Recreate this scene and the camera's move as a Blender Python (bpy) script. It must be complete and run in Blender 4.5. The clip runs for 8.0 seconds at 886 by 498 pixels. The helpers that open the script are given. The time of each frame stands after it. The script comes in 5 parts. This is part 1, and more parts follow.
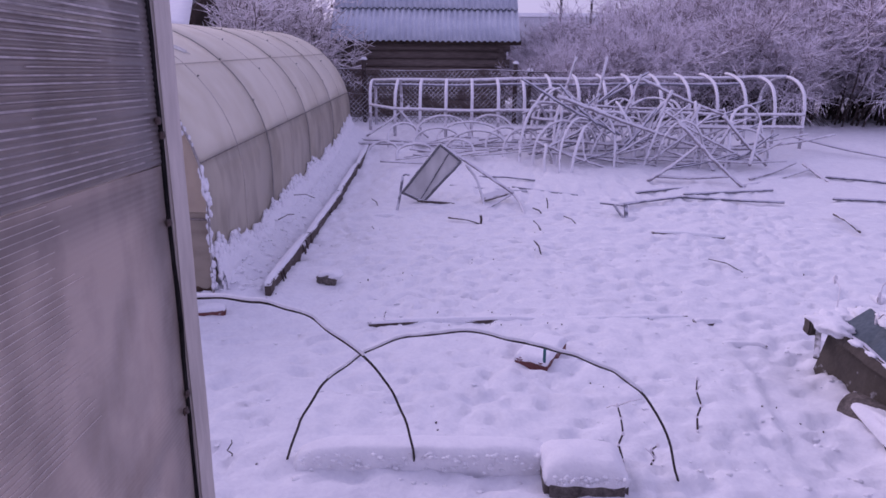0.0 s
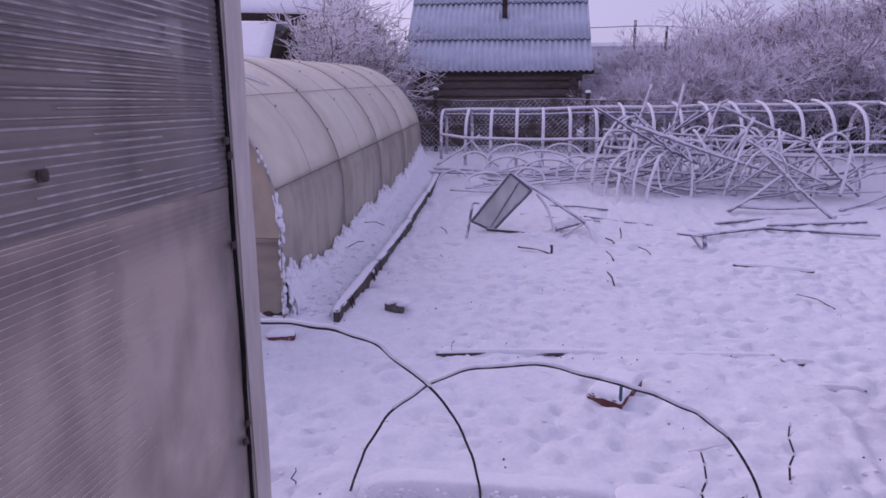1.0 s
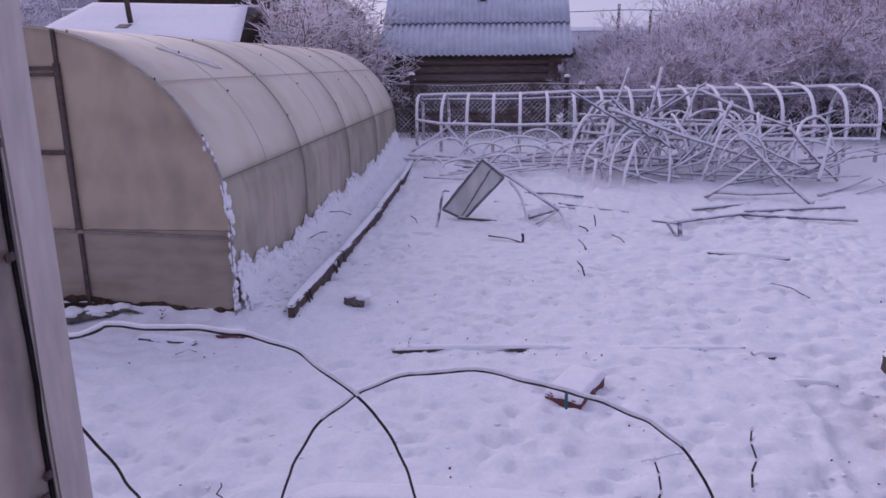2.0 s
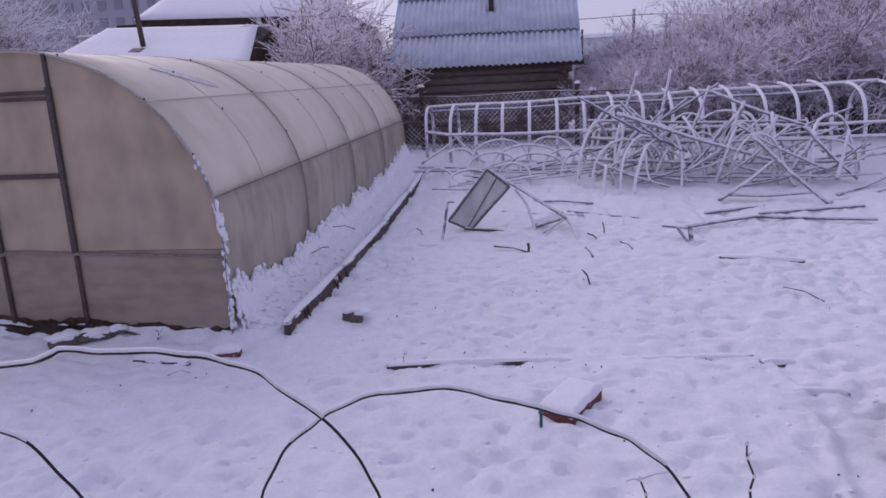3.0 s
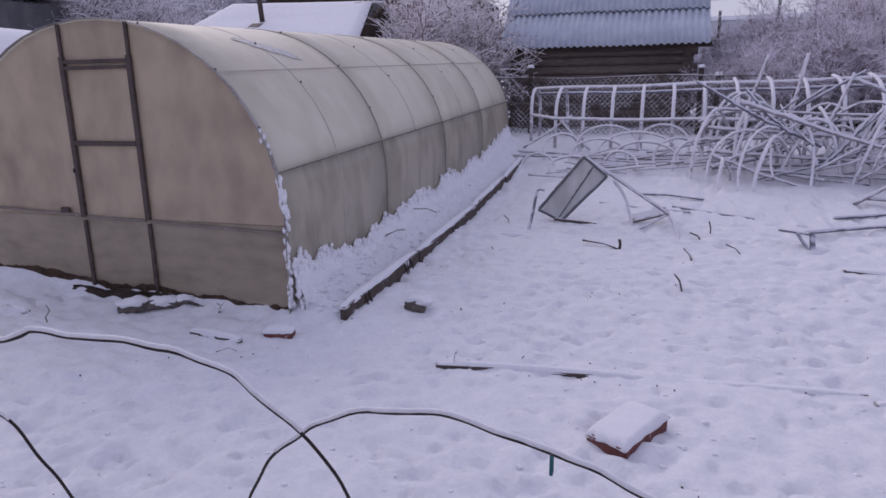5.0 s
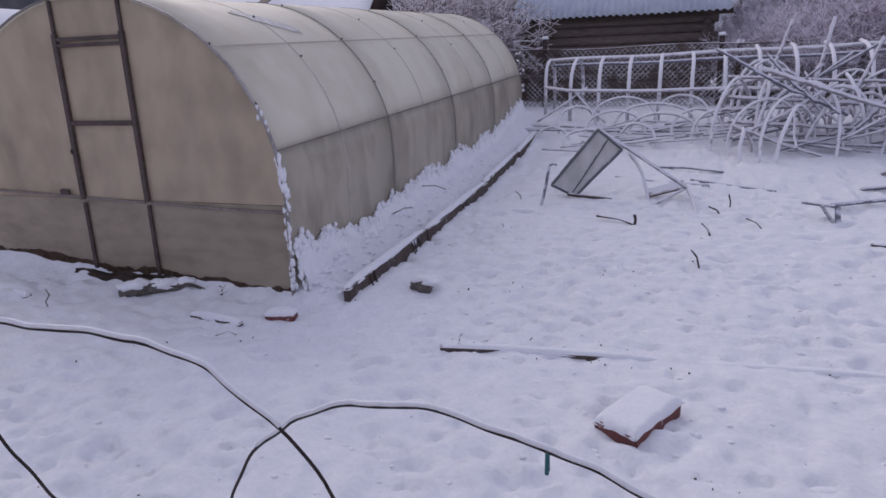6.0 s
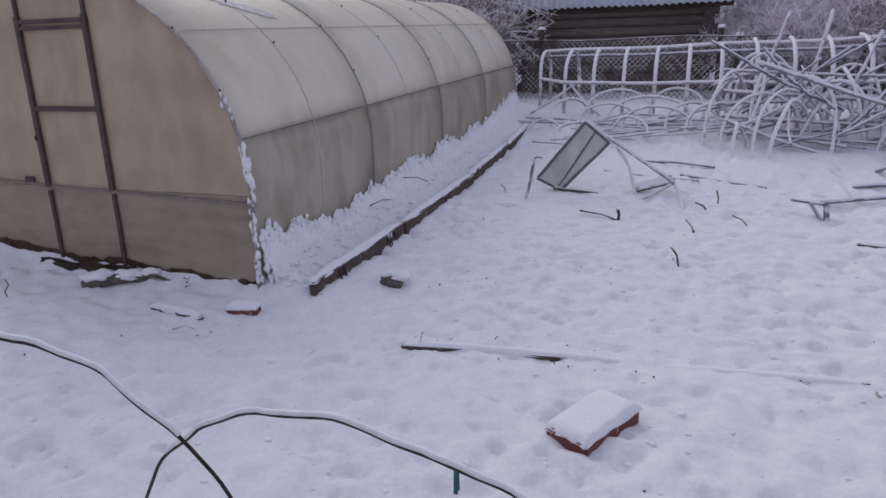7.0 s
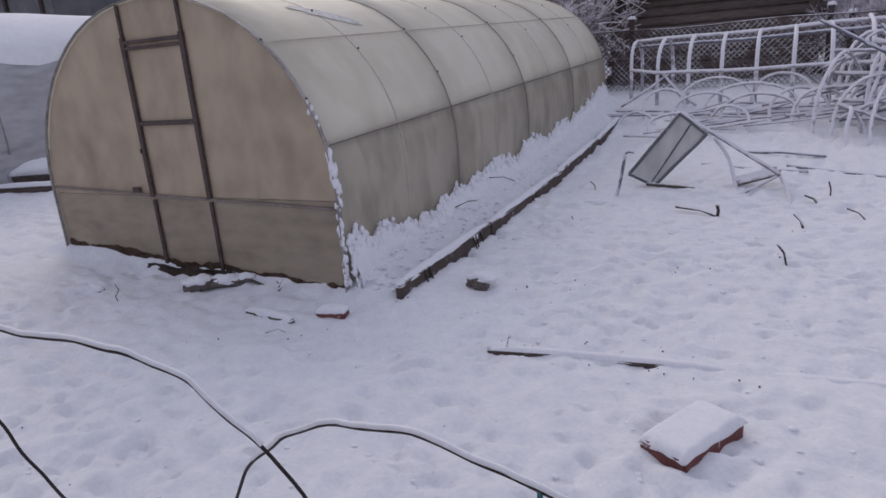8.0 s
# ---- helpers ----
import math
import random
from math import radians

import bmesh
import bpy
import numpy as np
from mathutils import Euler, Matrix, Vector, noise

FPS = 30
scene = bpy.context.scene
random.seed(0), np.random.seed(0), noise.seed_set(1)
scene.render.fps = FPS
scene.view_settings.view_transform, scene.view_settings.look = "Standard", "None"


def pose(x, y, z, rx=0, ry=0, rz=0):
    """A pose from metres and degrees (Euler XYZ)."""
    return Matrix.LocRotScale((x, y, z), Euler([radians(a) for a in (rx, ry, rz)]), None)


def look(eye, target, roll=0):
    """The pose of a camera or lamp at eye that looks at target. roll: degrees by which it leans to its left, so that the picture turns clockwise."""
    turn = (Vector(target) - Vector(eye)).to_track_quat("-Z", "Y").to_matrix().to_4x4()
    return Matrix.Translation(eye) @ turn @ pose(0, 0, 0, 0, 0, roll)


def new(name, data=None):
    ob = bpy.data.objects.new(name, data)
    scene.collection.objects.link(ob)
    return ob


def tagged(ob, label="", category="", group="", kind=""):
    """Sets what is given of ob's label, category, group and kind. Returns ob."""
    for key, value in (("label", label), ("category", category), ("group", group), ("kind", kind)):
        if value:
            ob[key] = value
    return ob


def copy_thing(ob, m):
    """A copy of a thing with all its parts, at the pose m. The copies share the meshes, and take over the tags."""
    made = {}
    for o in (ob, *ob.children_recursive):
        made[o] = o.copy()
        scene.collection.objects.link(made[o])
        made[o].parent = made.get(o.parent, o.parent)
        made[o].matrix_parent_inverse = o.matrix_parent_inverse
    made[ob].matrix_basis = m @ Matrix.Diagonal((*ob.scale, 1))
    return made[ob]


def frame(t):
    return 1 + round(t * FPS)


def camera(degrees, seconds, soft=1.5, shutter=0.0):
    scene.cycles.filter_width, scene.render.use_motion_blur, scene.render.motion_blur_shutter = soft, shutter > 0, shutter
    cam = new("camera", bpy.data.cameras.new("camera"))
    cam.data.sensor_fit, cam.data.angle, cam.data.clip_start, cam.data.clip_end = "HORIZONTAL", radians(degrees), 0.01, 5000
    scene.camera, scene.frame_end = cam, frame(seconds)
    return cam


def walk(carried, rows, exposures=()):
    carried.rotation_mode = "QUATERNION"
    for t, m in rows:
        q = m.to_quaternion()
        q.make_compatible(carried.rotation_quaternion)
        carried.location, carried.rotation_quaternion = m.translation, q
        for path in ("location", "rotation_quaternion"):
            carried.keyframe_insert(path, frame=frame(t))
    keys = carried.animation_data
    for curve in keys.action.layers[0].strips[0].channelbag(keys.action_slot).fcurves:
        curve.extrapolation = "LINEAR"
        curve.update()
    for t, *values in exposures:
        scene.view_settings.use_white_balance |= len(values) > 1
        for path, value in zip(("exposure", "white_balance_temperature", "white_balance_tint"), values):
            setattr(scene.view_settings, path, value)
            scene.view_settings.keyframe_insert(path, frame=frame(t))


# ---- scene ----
cam = camera(67.9, 8.0, 1.6)
METRES, EYE, TILT, LEAN, TURN = 1.885, 1.7, 0.0, 0.0, 0.0
ROWS = [
    (0.0, 0.0, 0.0, 0.0, 0.13, -15.03, -0.48),
    (0.5, -0.0103, 0.0093, -0.0003, 2.64, -12.67, 2.24),
    (1.0, -0.0055, 0.0414, -0.0128, 6.11, -12.51, 0.07),
    (1.5, 0.0492, 0.1008, -0.0222, 10.01, -14.31, -1.72),
    (2.0, 0.0981, 0.1827, -0.0243, 4.95, -13.67, 0.34),
    (3.5, 0.2249, 0.2999, -0.0537, 9.22, -13.07, 1.89),
    (4.0, 0.2342, 0.3788, -0.0555, 9.41, -12.33, 1.87),
    (4.5, 0.2665, 0.4266, -0.055, 11.43, -13.56, 1.22),
    (6.0, 0.3661, 0.5823, -0.0782, 18.39, -15.77, 1.95),
    (6.5, 0.3894, 0.6255, -0.0869, 18.8, -16.31, 1.67),
    (7.0, 0.4652, 0.6933, -0.0915, 18.94, -16.5, 1.3),
    (7.5, 0.5106, 0.7169, -0.0905, 20.24, -17.04, 4.71),
    (8.0, 0.4643, 0.738, -0.0911, 26.21, -16.26, 4.33),
]
# the film camera's own exposure and white balance drift from violet towards neutral
EXPO = [(0.0, 0.21, 5540, 46), (1.0, 0.16, 5560, 41), (2.0, 0.13, 5570, 33), (4.0, 0.16, 5720, 23), (6.5, 0.18, 5880, 12), (8.0, 0.18, 6070, 9)]
BETWEEN = [
    (1.7, look((0.140, 0.239, 1.664), (-0.224, 2.144, 1.176), 0.9)),
    (2.2, look((0.189, 0.396, 1.642), (0.066, 2.339, 1.187), -0.4)),
    (3.3, look((0.427, 0.511, 1.615), (0.124, 2.439, 1.180), -2.4)),
    (4.7, look((0.572, 0.842, 1.594), (0.082, 2.724, 1.127), -0.6)),
    (5.8, look((0.704, 1.073, 1.564), (0.069, 2.893, 1.028), -1.6)),
]
walk(cam, sorted([(t, pose(0, 0, EYE, TILT, LEAN, TURN) @ pose(METRES * x, METRES * y, METRES * z, 90 + pitch, roll, yaw)) for t, x, y, z, yaw, pitch, roll in ROWS] + BETWEEN, key=lambda row: row[0]), EXPO)

# ---------------------------------------------------------------- light
world = bpy.data.worlds.new("winter_sky")
scene.world = world
world.use_nodes = True
wn = world.node_tree.nodes
sky = wn.new("ShaderNodeTexSky")
sky.sky_type = "NISHITA"
sky.sun_disc = False
sky.sun_elevation, sky.sun_rotation = radians(33), radians(-45)
sky.air_density, sky.dust_density, sky.ozone_density = 1.0, 4.0, 1.0
soft_sky = wn.new("ShaderNodeMix")
soft_sky.data_type = "RGBA"
soft_sky.inputs[0].default_value = 0.72
soft_sky.inputs[7].default_value = (5.6, 5.3, 6.1, 1)
world.node_tree.links.new(sky.outputs[0], soft_sky.inputs[6])
world.node_tree.links.new(soft_sky.outputs[2], wn["Background"].inputs[0])
wn["Background"].inputs[1].default_value = 0.0905
sun_data = bpy.data.lights.new("sun", "SUN")
sun_data.energy, sun_data.angle, sun_data.color = 0.6, radians(45), (1.0, 0.86, 0.74)
sun = new("sun", sun_data)
sun.matrix_world = look((-8, 8, 7.5), (0, 0, 0))


# ---------------------------------------------------------------- materials
def material(name, low, high, rough=0.8, scale=6.0, bump=0.3, fine=40.0, metal=0.0, spec=0.3, grain=(1, 1, 1), dist=0.02):
    """Two scales of noise between two colours, with relief."""
    m = bpy.data.materials.new(name)
    m.use_nodes = True
    n, l = m.node_tree.nodes, m.node_tree.links
    p = n["Principled BSDF"]
    tc = n.new("ShaderNodeTexCoord")
    mp = n.new("ShaderNodeMapping")
    mp.inputs["Scale"].default_value = grain
    l.new(tc.outputs["Object"], mp.inputs[0])
    a, b = n.new("ShaderNodeTexNoise"), n.new("ShaderNodeTexNoise")
    a.inputs["Scale"].default_value, b.inputs["Scale"].default_value = scale, fine
    a.inputs["Detail"].default_value = b.inputs["Detail"].default_value = 5
    l.new(mp.outputs[0], a.inputs[0]), l.new(mp.outputs[0], b.inputs[0])
    mix = n.new("ShaderNodeMath")
    mix.operation = "MULTIPLY_ADD"
    mix.inputs[1].default_value = 0.5
    l.new(b.outputs[0], mix.inputs[0])
    half = n.new("ShaderNodeMath")
    half.operation = "MULTIPLY"
    half.inputs[1].default_value = 0.5
    l.new(a.outputs[0], half.inputs[0]), l.new(half.outputs[0], mix.inputs[2])
    ramp = n.new("ShaderNodeValToRGB")
    ramp.color_ramp.elements[0].position, ramp.color_ramp.elements[1].position = 0.36, 0.64
    ramp.color_ramp.elements[0].color, ramp.color_ramp.elements[1].color = (*low, 1), (*high, 1)
    l.new(mix.outputs[0], ramp.inputs[0])
    l.new(ramp.outputs[0], p.inputs["Base Color"])
    bp = n.new("ShaderNodeBump")
    bp.inputs["Strength"].default_value, bp.inputs["Distance"].default_value = bump, dist
    l.new(mix.outputs[0], bp.inputs["Height"]), l.new(bp.outputs[0], p.inputs["Normal"])
    p.inputs["Roughness"].default_value, p.inputs["Metallic"].default_value = rough, metal
    p.inputs["Specular IOR Level"].default_value = spec
    return m


def frosted(name, wood, frost=(0.78, 0.78, 0.84), edge=0.0, rough=0.85, patch=9.0):
    """Snow and rime on the upper side of wood, in patches."""
    m = material(name, tuple(c * 0.7 for c in wood), wood, rough, 5, 0.4, 45)
    n, l = m.node_tree.nodes, m.node_tree.links
    p = n["Principled BSDF"]
    wood_out = [k for k in l if k.to_socket == p.inputs["Base Color"]][0].from_socket
    geo, xyz = n.new("ShaderNodeNewGeometry"), n.new("ShaderNodeSeparateXYZ")
    l.new(geo.outputs["Normal"], xyz.inputs[0])
    tn = n.new("ShaderNodeTexNoise")
    tn.inputs["Scale"].default_value, tn.inputs["Detail"].default_value = patch, 4
    l.new(geo.outputs["Position"], tn.inputs[0])
    add = n.new("ShaderNodeMath")
    add.operation = "MULTIPLY_ADD"
    add.inputs[1].default_value = 2.2
    l.new(tn.outputs[0], add.inputs[0]), l.new(xyz.outputs[2], add.inputs[2])
    step = n.new("ShaderNodeMapRange")
    step.inputs[1].default_value, step.inputs[2].default_value = 0.9 + edge, 1.25 + edge
    l.new(add.outputs[0], step.inputs[0])
    mx = n.new("ShaderNodeMix")
    mx.data_type = "RGBA"
    mx.inputs[7].default_value = (*frost, 1)
    l.new(step.outputs[0], mx.inputs[0]), l.new(wood_out, mx.inputs[6]), l.new(mx.outputs[2], p.inputs["Base Color"])
    return m


def polycarbonate(name, colour, dirt, see=0.12, glow=0.45, rough=0.35, streak=(1, 1, 0.5)):
    """Milky multiwall sheet: part diffuse, part translucent, a little see-through, with grime in streaks."""
    m = material(name, dirt, colour, rough, 1.1, 0.03, 4.5, spec=0.7, grain=streak)
    n, l = m.node_tree.nodes, m.node_tree.links
    p = n["Principled BSDF"]
    ramp = [k for k in l if k.to_socket == p.inputs["Base Color"]][0].from_node
    ramp.color_ramp.elements[0].position, ramp.color_ramp.elements[1].position = 0.28, 0.56
    tr, tp = n.new("ShaderNodeBsdfTranslucent"), n.new("ShaderNodeBsdfTransparent")
    l.new(ramp.outputs[0], tr.inputs[0])
    tp.inputs[0].default_value = (0.9, 0.88, 0.84, 1)
    m1, m2 = n.new("ShaderNodeMixShader"), n.new("ShaderNodeMixShader")
    m1.inputs[0].default_value, m2.inputs[0].default_value = glow, see
    l.new(p.outputs[0], m1.inputs[1]), l.new(tr.outputs[0], m1.inputs[2])
    l.new(m1.outputs[0], m2.inputs[1]), l.new(tp.outputs[0], m2.inputs[2])
    l.new(m2.outputs[0], n["Material Output"].inputs[0])
    return m


SNOW = material("snow", (0.76, 0.765, 0.82), (0.855, 0.86, 0.895), 0.75, 9, 0.55, 38, spec=0.2, dist=0.02)
SNOW_CAP = material("snow_cap", (0.82, 0.82, 0.87), (0.9, 0.9, 0.93), 0.75, 9, 0.5, 60, spec=0.2, dist=0.012)
POLY = polycarbonate("cream_polycarbonate", (0.95, 0.91, 0.785), (0.82, 0.77, 0.63), see=0.05, glow=0.33, rough=0.45)
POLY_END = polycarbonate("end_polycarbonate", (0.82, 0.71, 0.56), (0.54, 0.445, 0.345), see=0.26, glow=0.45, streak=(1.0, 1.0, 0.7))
# Darker than the upper end sheet: soiling, and the dim inside painted into the colour.
POLY_FOOT = polycarbonate("soiled_shaded_end_polycarbonate", (0.60, 0.525, 0.415), (0.39, 0.325, 0.25), see=0.18, glow=0.4, streak=(0.9, 1.0, 2.2))
# Lower cover sheets: dirt streaks, plus shade of the dark inside painted into the tone.
POLY_LOW = polycarbonate("soiled_shaded_polycarbonate", (0.68, 0.63, 0.525), (0.38, 0.335, 0.26), see=0.1, glow=0.35, streak=(1.2, 1.5, 0.55))
POLY_BLUE = polycarbonate("bluish_polycarbonate", (0.62, 0.62, 0.66), (0.36, 0.35, 0.39), see=0.1, glow=0.3, streak=(1, 0.6, 2.4))
POLY_DOOR = polycarbonate("door_polycarbonate", (0.60, 0.53, 0.49), (0.30, 0.26, 0.24), see=0.24, glow=0.4, rough=0.25, streak=(2.5, 3.0, 1.8))
POLY_UPPER = polycarbonate("smoky_door_polycarbonate", (0.33, 0.3, 0.3), (0.13, 0.115, 0.115), see=0.3, glow=0.3, rough=0.2)
WEB_LOW = material("faint_sheet_web", (0.55, 0.5, 0.48), (0.8, 0.75, 0.72), 0.35, 6, 0.1)
WEB = material("sheet_web", (0.22, 0.2, 0.2), (0.6, 0.56, 0.56), 0.35, 6, 0.1)
STEEL = material("brown_steel", (0.06, 0.045, 0.042), (0.12, 0.088, 0.08), 0.6, 8, 0.2)
RIB = material("grey_rib", (0.12, 0.115, 0.11), (0.2, 0.19, 0.18), 0.6, 8, 0.2)
ICE = material("grey_ice", (0.42, 0.42, 0.42), (0.68, 0.67, 0.65), 0.5, 14, 0.3)
MUD = material("dried_mud", (0.085, 0.055, 0.04), (0.2, 0.14, 0.1), 0.9, 8, 0.5)
TRIM = material("grey_edge_trim", (0.2, 0.18, 0.17), (0.46, 0.43, 0.41), 0.6, 4, 0.2)
RIBLINE = material("rib_contact_line", (0.42, 0.38, 0.32), (0.62, 0.57, 0.49), 0.5, 5, 0.1)
JOINT = material("dull_joint_strip", (0.17, 0.14, 0.125), (0.3, 0.26, 0.235), 0.6, 9, 0.2)
SEAM = material("dark_seam_strip", (0.22, 0.21, 0.205), (0.4, 0.385, 0.365), 0.55, 12, 0.2)
PAINT = material("worn_white_paint", (0.46, 0.42, 0.39), (0.64, 0.59, 0.55), 0.6, 7, 0.3, grain=(1, 1, 0.2))
RUBBER = material("black_rubber", (0.012, 0.012, 0.014), (0.03, 0.028, 0.03), 0.7, 20, 0.2)
SOIL = material("dark_soil", (0.03, 0.022, 0.018), (0.075, 0.055, 0.042), 0.95, 9, 0.9, 60)
BOARD = frosted("weathered_board", (0.11, 0.085, 0.075), edge=0.55)
POLE = frosted("frosted_pole", (0.34, 0.31, 0.34), (0.76, 0.75, 0.81), edge=-0.15)
POLE_GREY = frosted("grey_pole", (0.2, 0.2, 0.24), (0.66, 0.66, 0.74), edge=0.2)
TUBE = frosted("white_tube", (0.5, 0.48, 0.52), (0.84, 0.83, 0.88), edge=-0.2)
TWIG = frosted("frosted_twig", (0.17, 0.13, 0.125), (0.82, 0.79, 0.84), edge=-0.48, patch=14)
HEDGE = frosted("rimed_hedge_twig", (0.25, 0.195, 0.205), (0.84, 0.79, 0.86), edge=-0.42, patch=5)
RIME_TWIG = frosted("thick_rime_twig", (0.2, 0.15, 0.14), (0.88, 0.83, 0.86), edge=-0.5, patch=10)
STEM = frosted("bare_stem", (0.085, 0.065, 0.06), edge=0.75)
LOG = material("old_log", (0.1, 0.08, 0.072), (0.21, 0.17, 0.15), 0.9, 3, 0.6, 30, grain=(0.15, 1, 1))
SLATE = material("corrugated_slate", (0.46, 0.5, 0.6), (0.62, 0.66, 0.74), 0.7, 2.5, 0.25, 30)
DARK = material("dark_timber", (0.03, 0.024, 0.02), (0.085, 0.06, 0.048), 0.9, 4, 0.5)
RED = frosted("red_clay", (0.2, 0.08, 0.072), (0.75, 0.72, 0.77), edge=0.52, patch=26.0)
STONE = material("rough_stone", (0.07, 0.06, 0.055), (0.19, 0.165, 0.15), 0.9, 14, 0.8, 60)
HOSE = material("black_hose", (0.018, 0.013, 0.013), (0.05, 0.036, 0.032), 0.5, 25, 0.2)
PEG = material("teal_plastic", (0.03, 0.12, 0.14), (0.05, 0.19, 0.2), 0.4, 25, 0.1)
CRATE = frosted("old_grey_board", (0.1, 0.085, 0.07), edge=0.75)
TEAL = material("teal_film", (0.05, 0.075, 0.09), (0.1, 0.135, 0.16), 0.45, 8, 0.3)
NET = polycarbonate("grey_film", (0.8, 0.8, 0.8), (0.5, 0.5, 0.51), see=0.14, glow=0.5)
FRAME_BAR = frosted("wet_grey_bar", (0.17, 0.17, 0.185), edge=0.5)
WIRE = frosted("frosted_wire", (0.12, 0.09, 0.085), edge=0.55, patch=3)
# Distance haze is mixed into the far block's wall and pane colours.
HAZE = material("hazed_block_wall", (0.3, 0.29, 0.34), (0.4, 0.385, 0.44), 0.9, 0.2, 0.1)
HAZE_PANE = material("hazed_block_pane", (0.2, 0.19, 0.24), (0.27, 0.26, 0.31), 0.5, 0.3, 0.02)
GREY_BOARD = material("dull_grey_board", (0.1, 0.1, 0.11), (0.2, 0.2, 0.21), 0.9, 2, 0.3)
WALL = material("pale_render", (0.5, 0.5, 0.55), (0.62, 0.62, 0.66), 0.9, 0.5, 0.2)
GLASS = material("dark_pane", (0.03, 0.03, 0.04), (0.06, 0.06, 0.075), 0.15, 2, 0.02, spec=0.5)


# ---------------------------------------------------------------- building blocks
def smooth(a, b, v):
    t = np.clip((v - a) / (b - a), 0, 1)
    return t * t * (3 - 2 * t)


GY = [-40, 0, 3.3, 4.8, 6, 7.5, 9, 11, 13, 14, 17, 60, 3000]
GZ = [-0.05, -0.05, -0.05, -0.12, -0.09, -0.03, 0.02, 0.2, 0.47, 0.55, 0.6, 1.1, 1.1]
DENTS = [(-2.1, 4.1), (-1.9, 3.9), (-1.75, 3.75), (-1.62, 3.6), (-1.3, 3.45), (-1.05, 3.2), (-0.9, 3.05), (-0.36, 3.45), (-0.28, 3.4),
         (0.3, 4.55), (0.12, 4.6), (-0.05, 4.5), (2.02, 4.66), (2.2, 4.6), (2.03, 4.18), (2.3, 4.2), (1.4, 4.3), (0.95, 5.5), (1.45, 5.1)]
RNG = random.Random(7)
for _ in range(260):
    DENTS.append((RNG.uniform(-4.5, 5), RNG.uniform(2.6, 9.5)))


def ground(x, y):
    """The snow's height without its small lumps; works on numbers and arrays."""
    z = np.interp(y, GY, GZ)
    side = smooth(-1.42, -1.86, x) * smooth(4.95, 5.4, y) * (1 - smooth(13.2, 14.0, y)) * smooth(-5.6, -4.9, x)
    under = smooth(5.2, 5.6, y) * smooth(-1.95, -2.2, x) * smooth(-5.3, -4.6, x) * (1 - smooth(13.0, 13.3, y))
    rise = 0.055 * np.clip(-2.3 - x, 0, 3.5) * (1 - smooth(9, 13, y))
    path = -0.035 * smooth(-0.04, 0.04, (x - 1.62) - 0.24 * (y - 2.5)) * (1 - smooth(4.0, 4.3, y)) * (1 - smooth(0.32, 0.5, (x - 1.62) - 0.24 * (y - 2.5)))
    drift = 0.05 * np.exp(-((x + 1.38) / 0.2) ** 2) * (1 - smooth(5.3, 6.6, y)) * smooth(4.6, 5.1, y)
    dip = -0.07 * np.exp(-((x + 1.2) / 0.28) ** 2) * smooth(7.5, 9.5, y) * (1 - smooth(12.3, 13.2, y))
    return z + rise + path + drift + dip + 0.2 * side - 0.45 * under


def mesh_object(name, verts, faces, mat, parent=None, label="", shade=False):
    me = bpy.data.meshes.new(name)
    me.from_pydata([tuple(v) for v in verts], [], [tuple(f) for f in faces])
    me.materials.append(mat)
    if shade:
        me.polygons.foreach_set("use_smooth", [True] * len(me.polygons))
    me.update()
    ob = new(name, me)
    ob.parent = parent
    if label:
        ob["label"] = label
    return ob


def part(name, bm, mat, parent=None, label="", shade=False):
    """Links a bmesh as one mesh object under a thing or a part."""
    me = bpy.data.meshes.new(name)
    bmesh.ops.recalc_face_normals(bm, faces=bm.faces)
    bm.to_mesh(me)
    bm.free()
    me.materials.append(mat)
    if shade:
        me.polygons.foreach_set("use_smooth", [True] * len(me.polygons))
    ob = new(name, me)
    ob.parent = parent
    if label:
        ob["label"] = label
    return ob


def thing(name, label, category, group="", at=(0, 0, 0)):
    ob = new(name)
    ob.empty_display_size = 0.1
    ob.location = at
    return tagged(ob, label, category, group)


def slab(size, m=None, bevel=0.006, wobble=0.0, cuts=0):
    """A box of that size about its centre, with rounded or worn edges."""
    bm = bmesh.new()
    bmesh.ops.create_cube(bm, size=1, matrix=Matrix.Diagonal((*size, 1)))
    if bevel:
        bmesh.ops.bevel(bm, geom=bm.edges[:], offset=min(bevel, min(size) * 0.4), segments=2, affect="EDGES")
    if cuts:
        k = max(range(3), key=lambda i: size[i])
        long = [e for e in bm.edges if abs(e.verts[0].co[k] - e.verts[1].co[k]) > size[k] * 0.5]
        bmesh.ops.subdivide_edges(bm, edges=long, cuts=cuts, use_grid_fill=True)
    if wobble:
        for v in bm.verts:
            v.co += wobble * Vector(noise.noise_vector(v.co * 7 + Vector((size[0] * 31, size[1] * 17, 3))))
    if m is not None:
        bm.transform(m)
    return bm


def beam(a, b, w, d, bevel=0.004, wobble=0.0, cuts=0, roll=0):
    """A bar from a to b, w wide and d deep."""
    a, b = Vector(a), Vector(b)
    t = (b - a).to_track_quat("Z", "Y").to_matrix().to_4x4()
    return slab((w, d, (b - a).length), Matrix.Translation((a + b) / 2) @ t @ pose(0, 0, 0, 0, 0, roll), bevel, wobble, cuts)


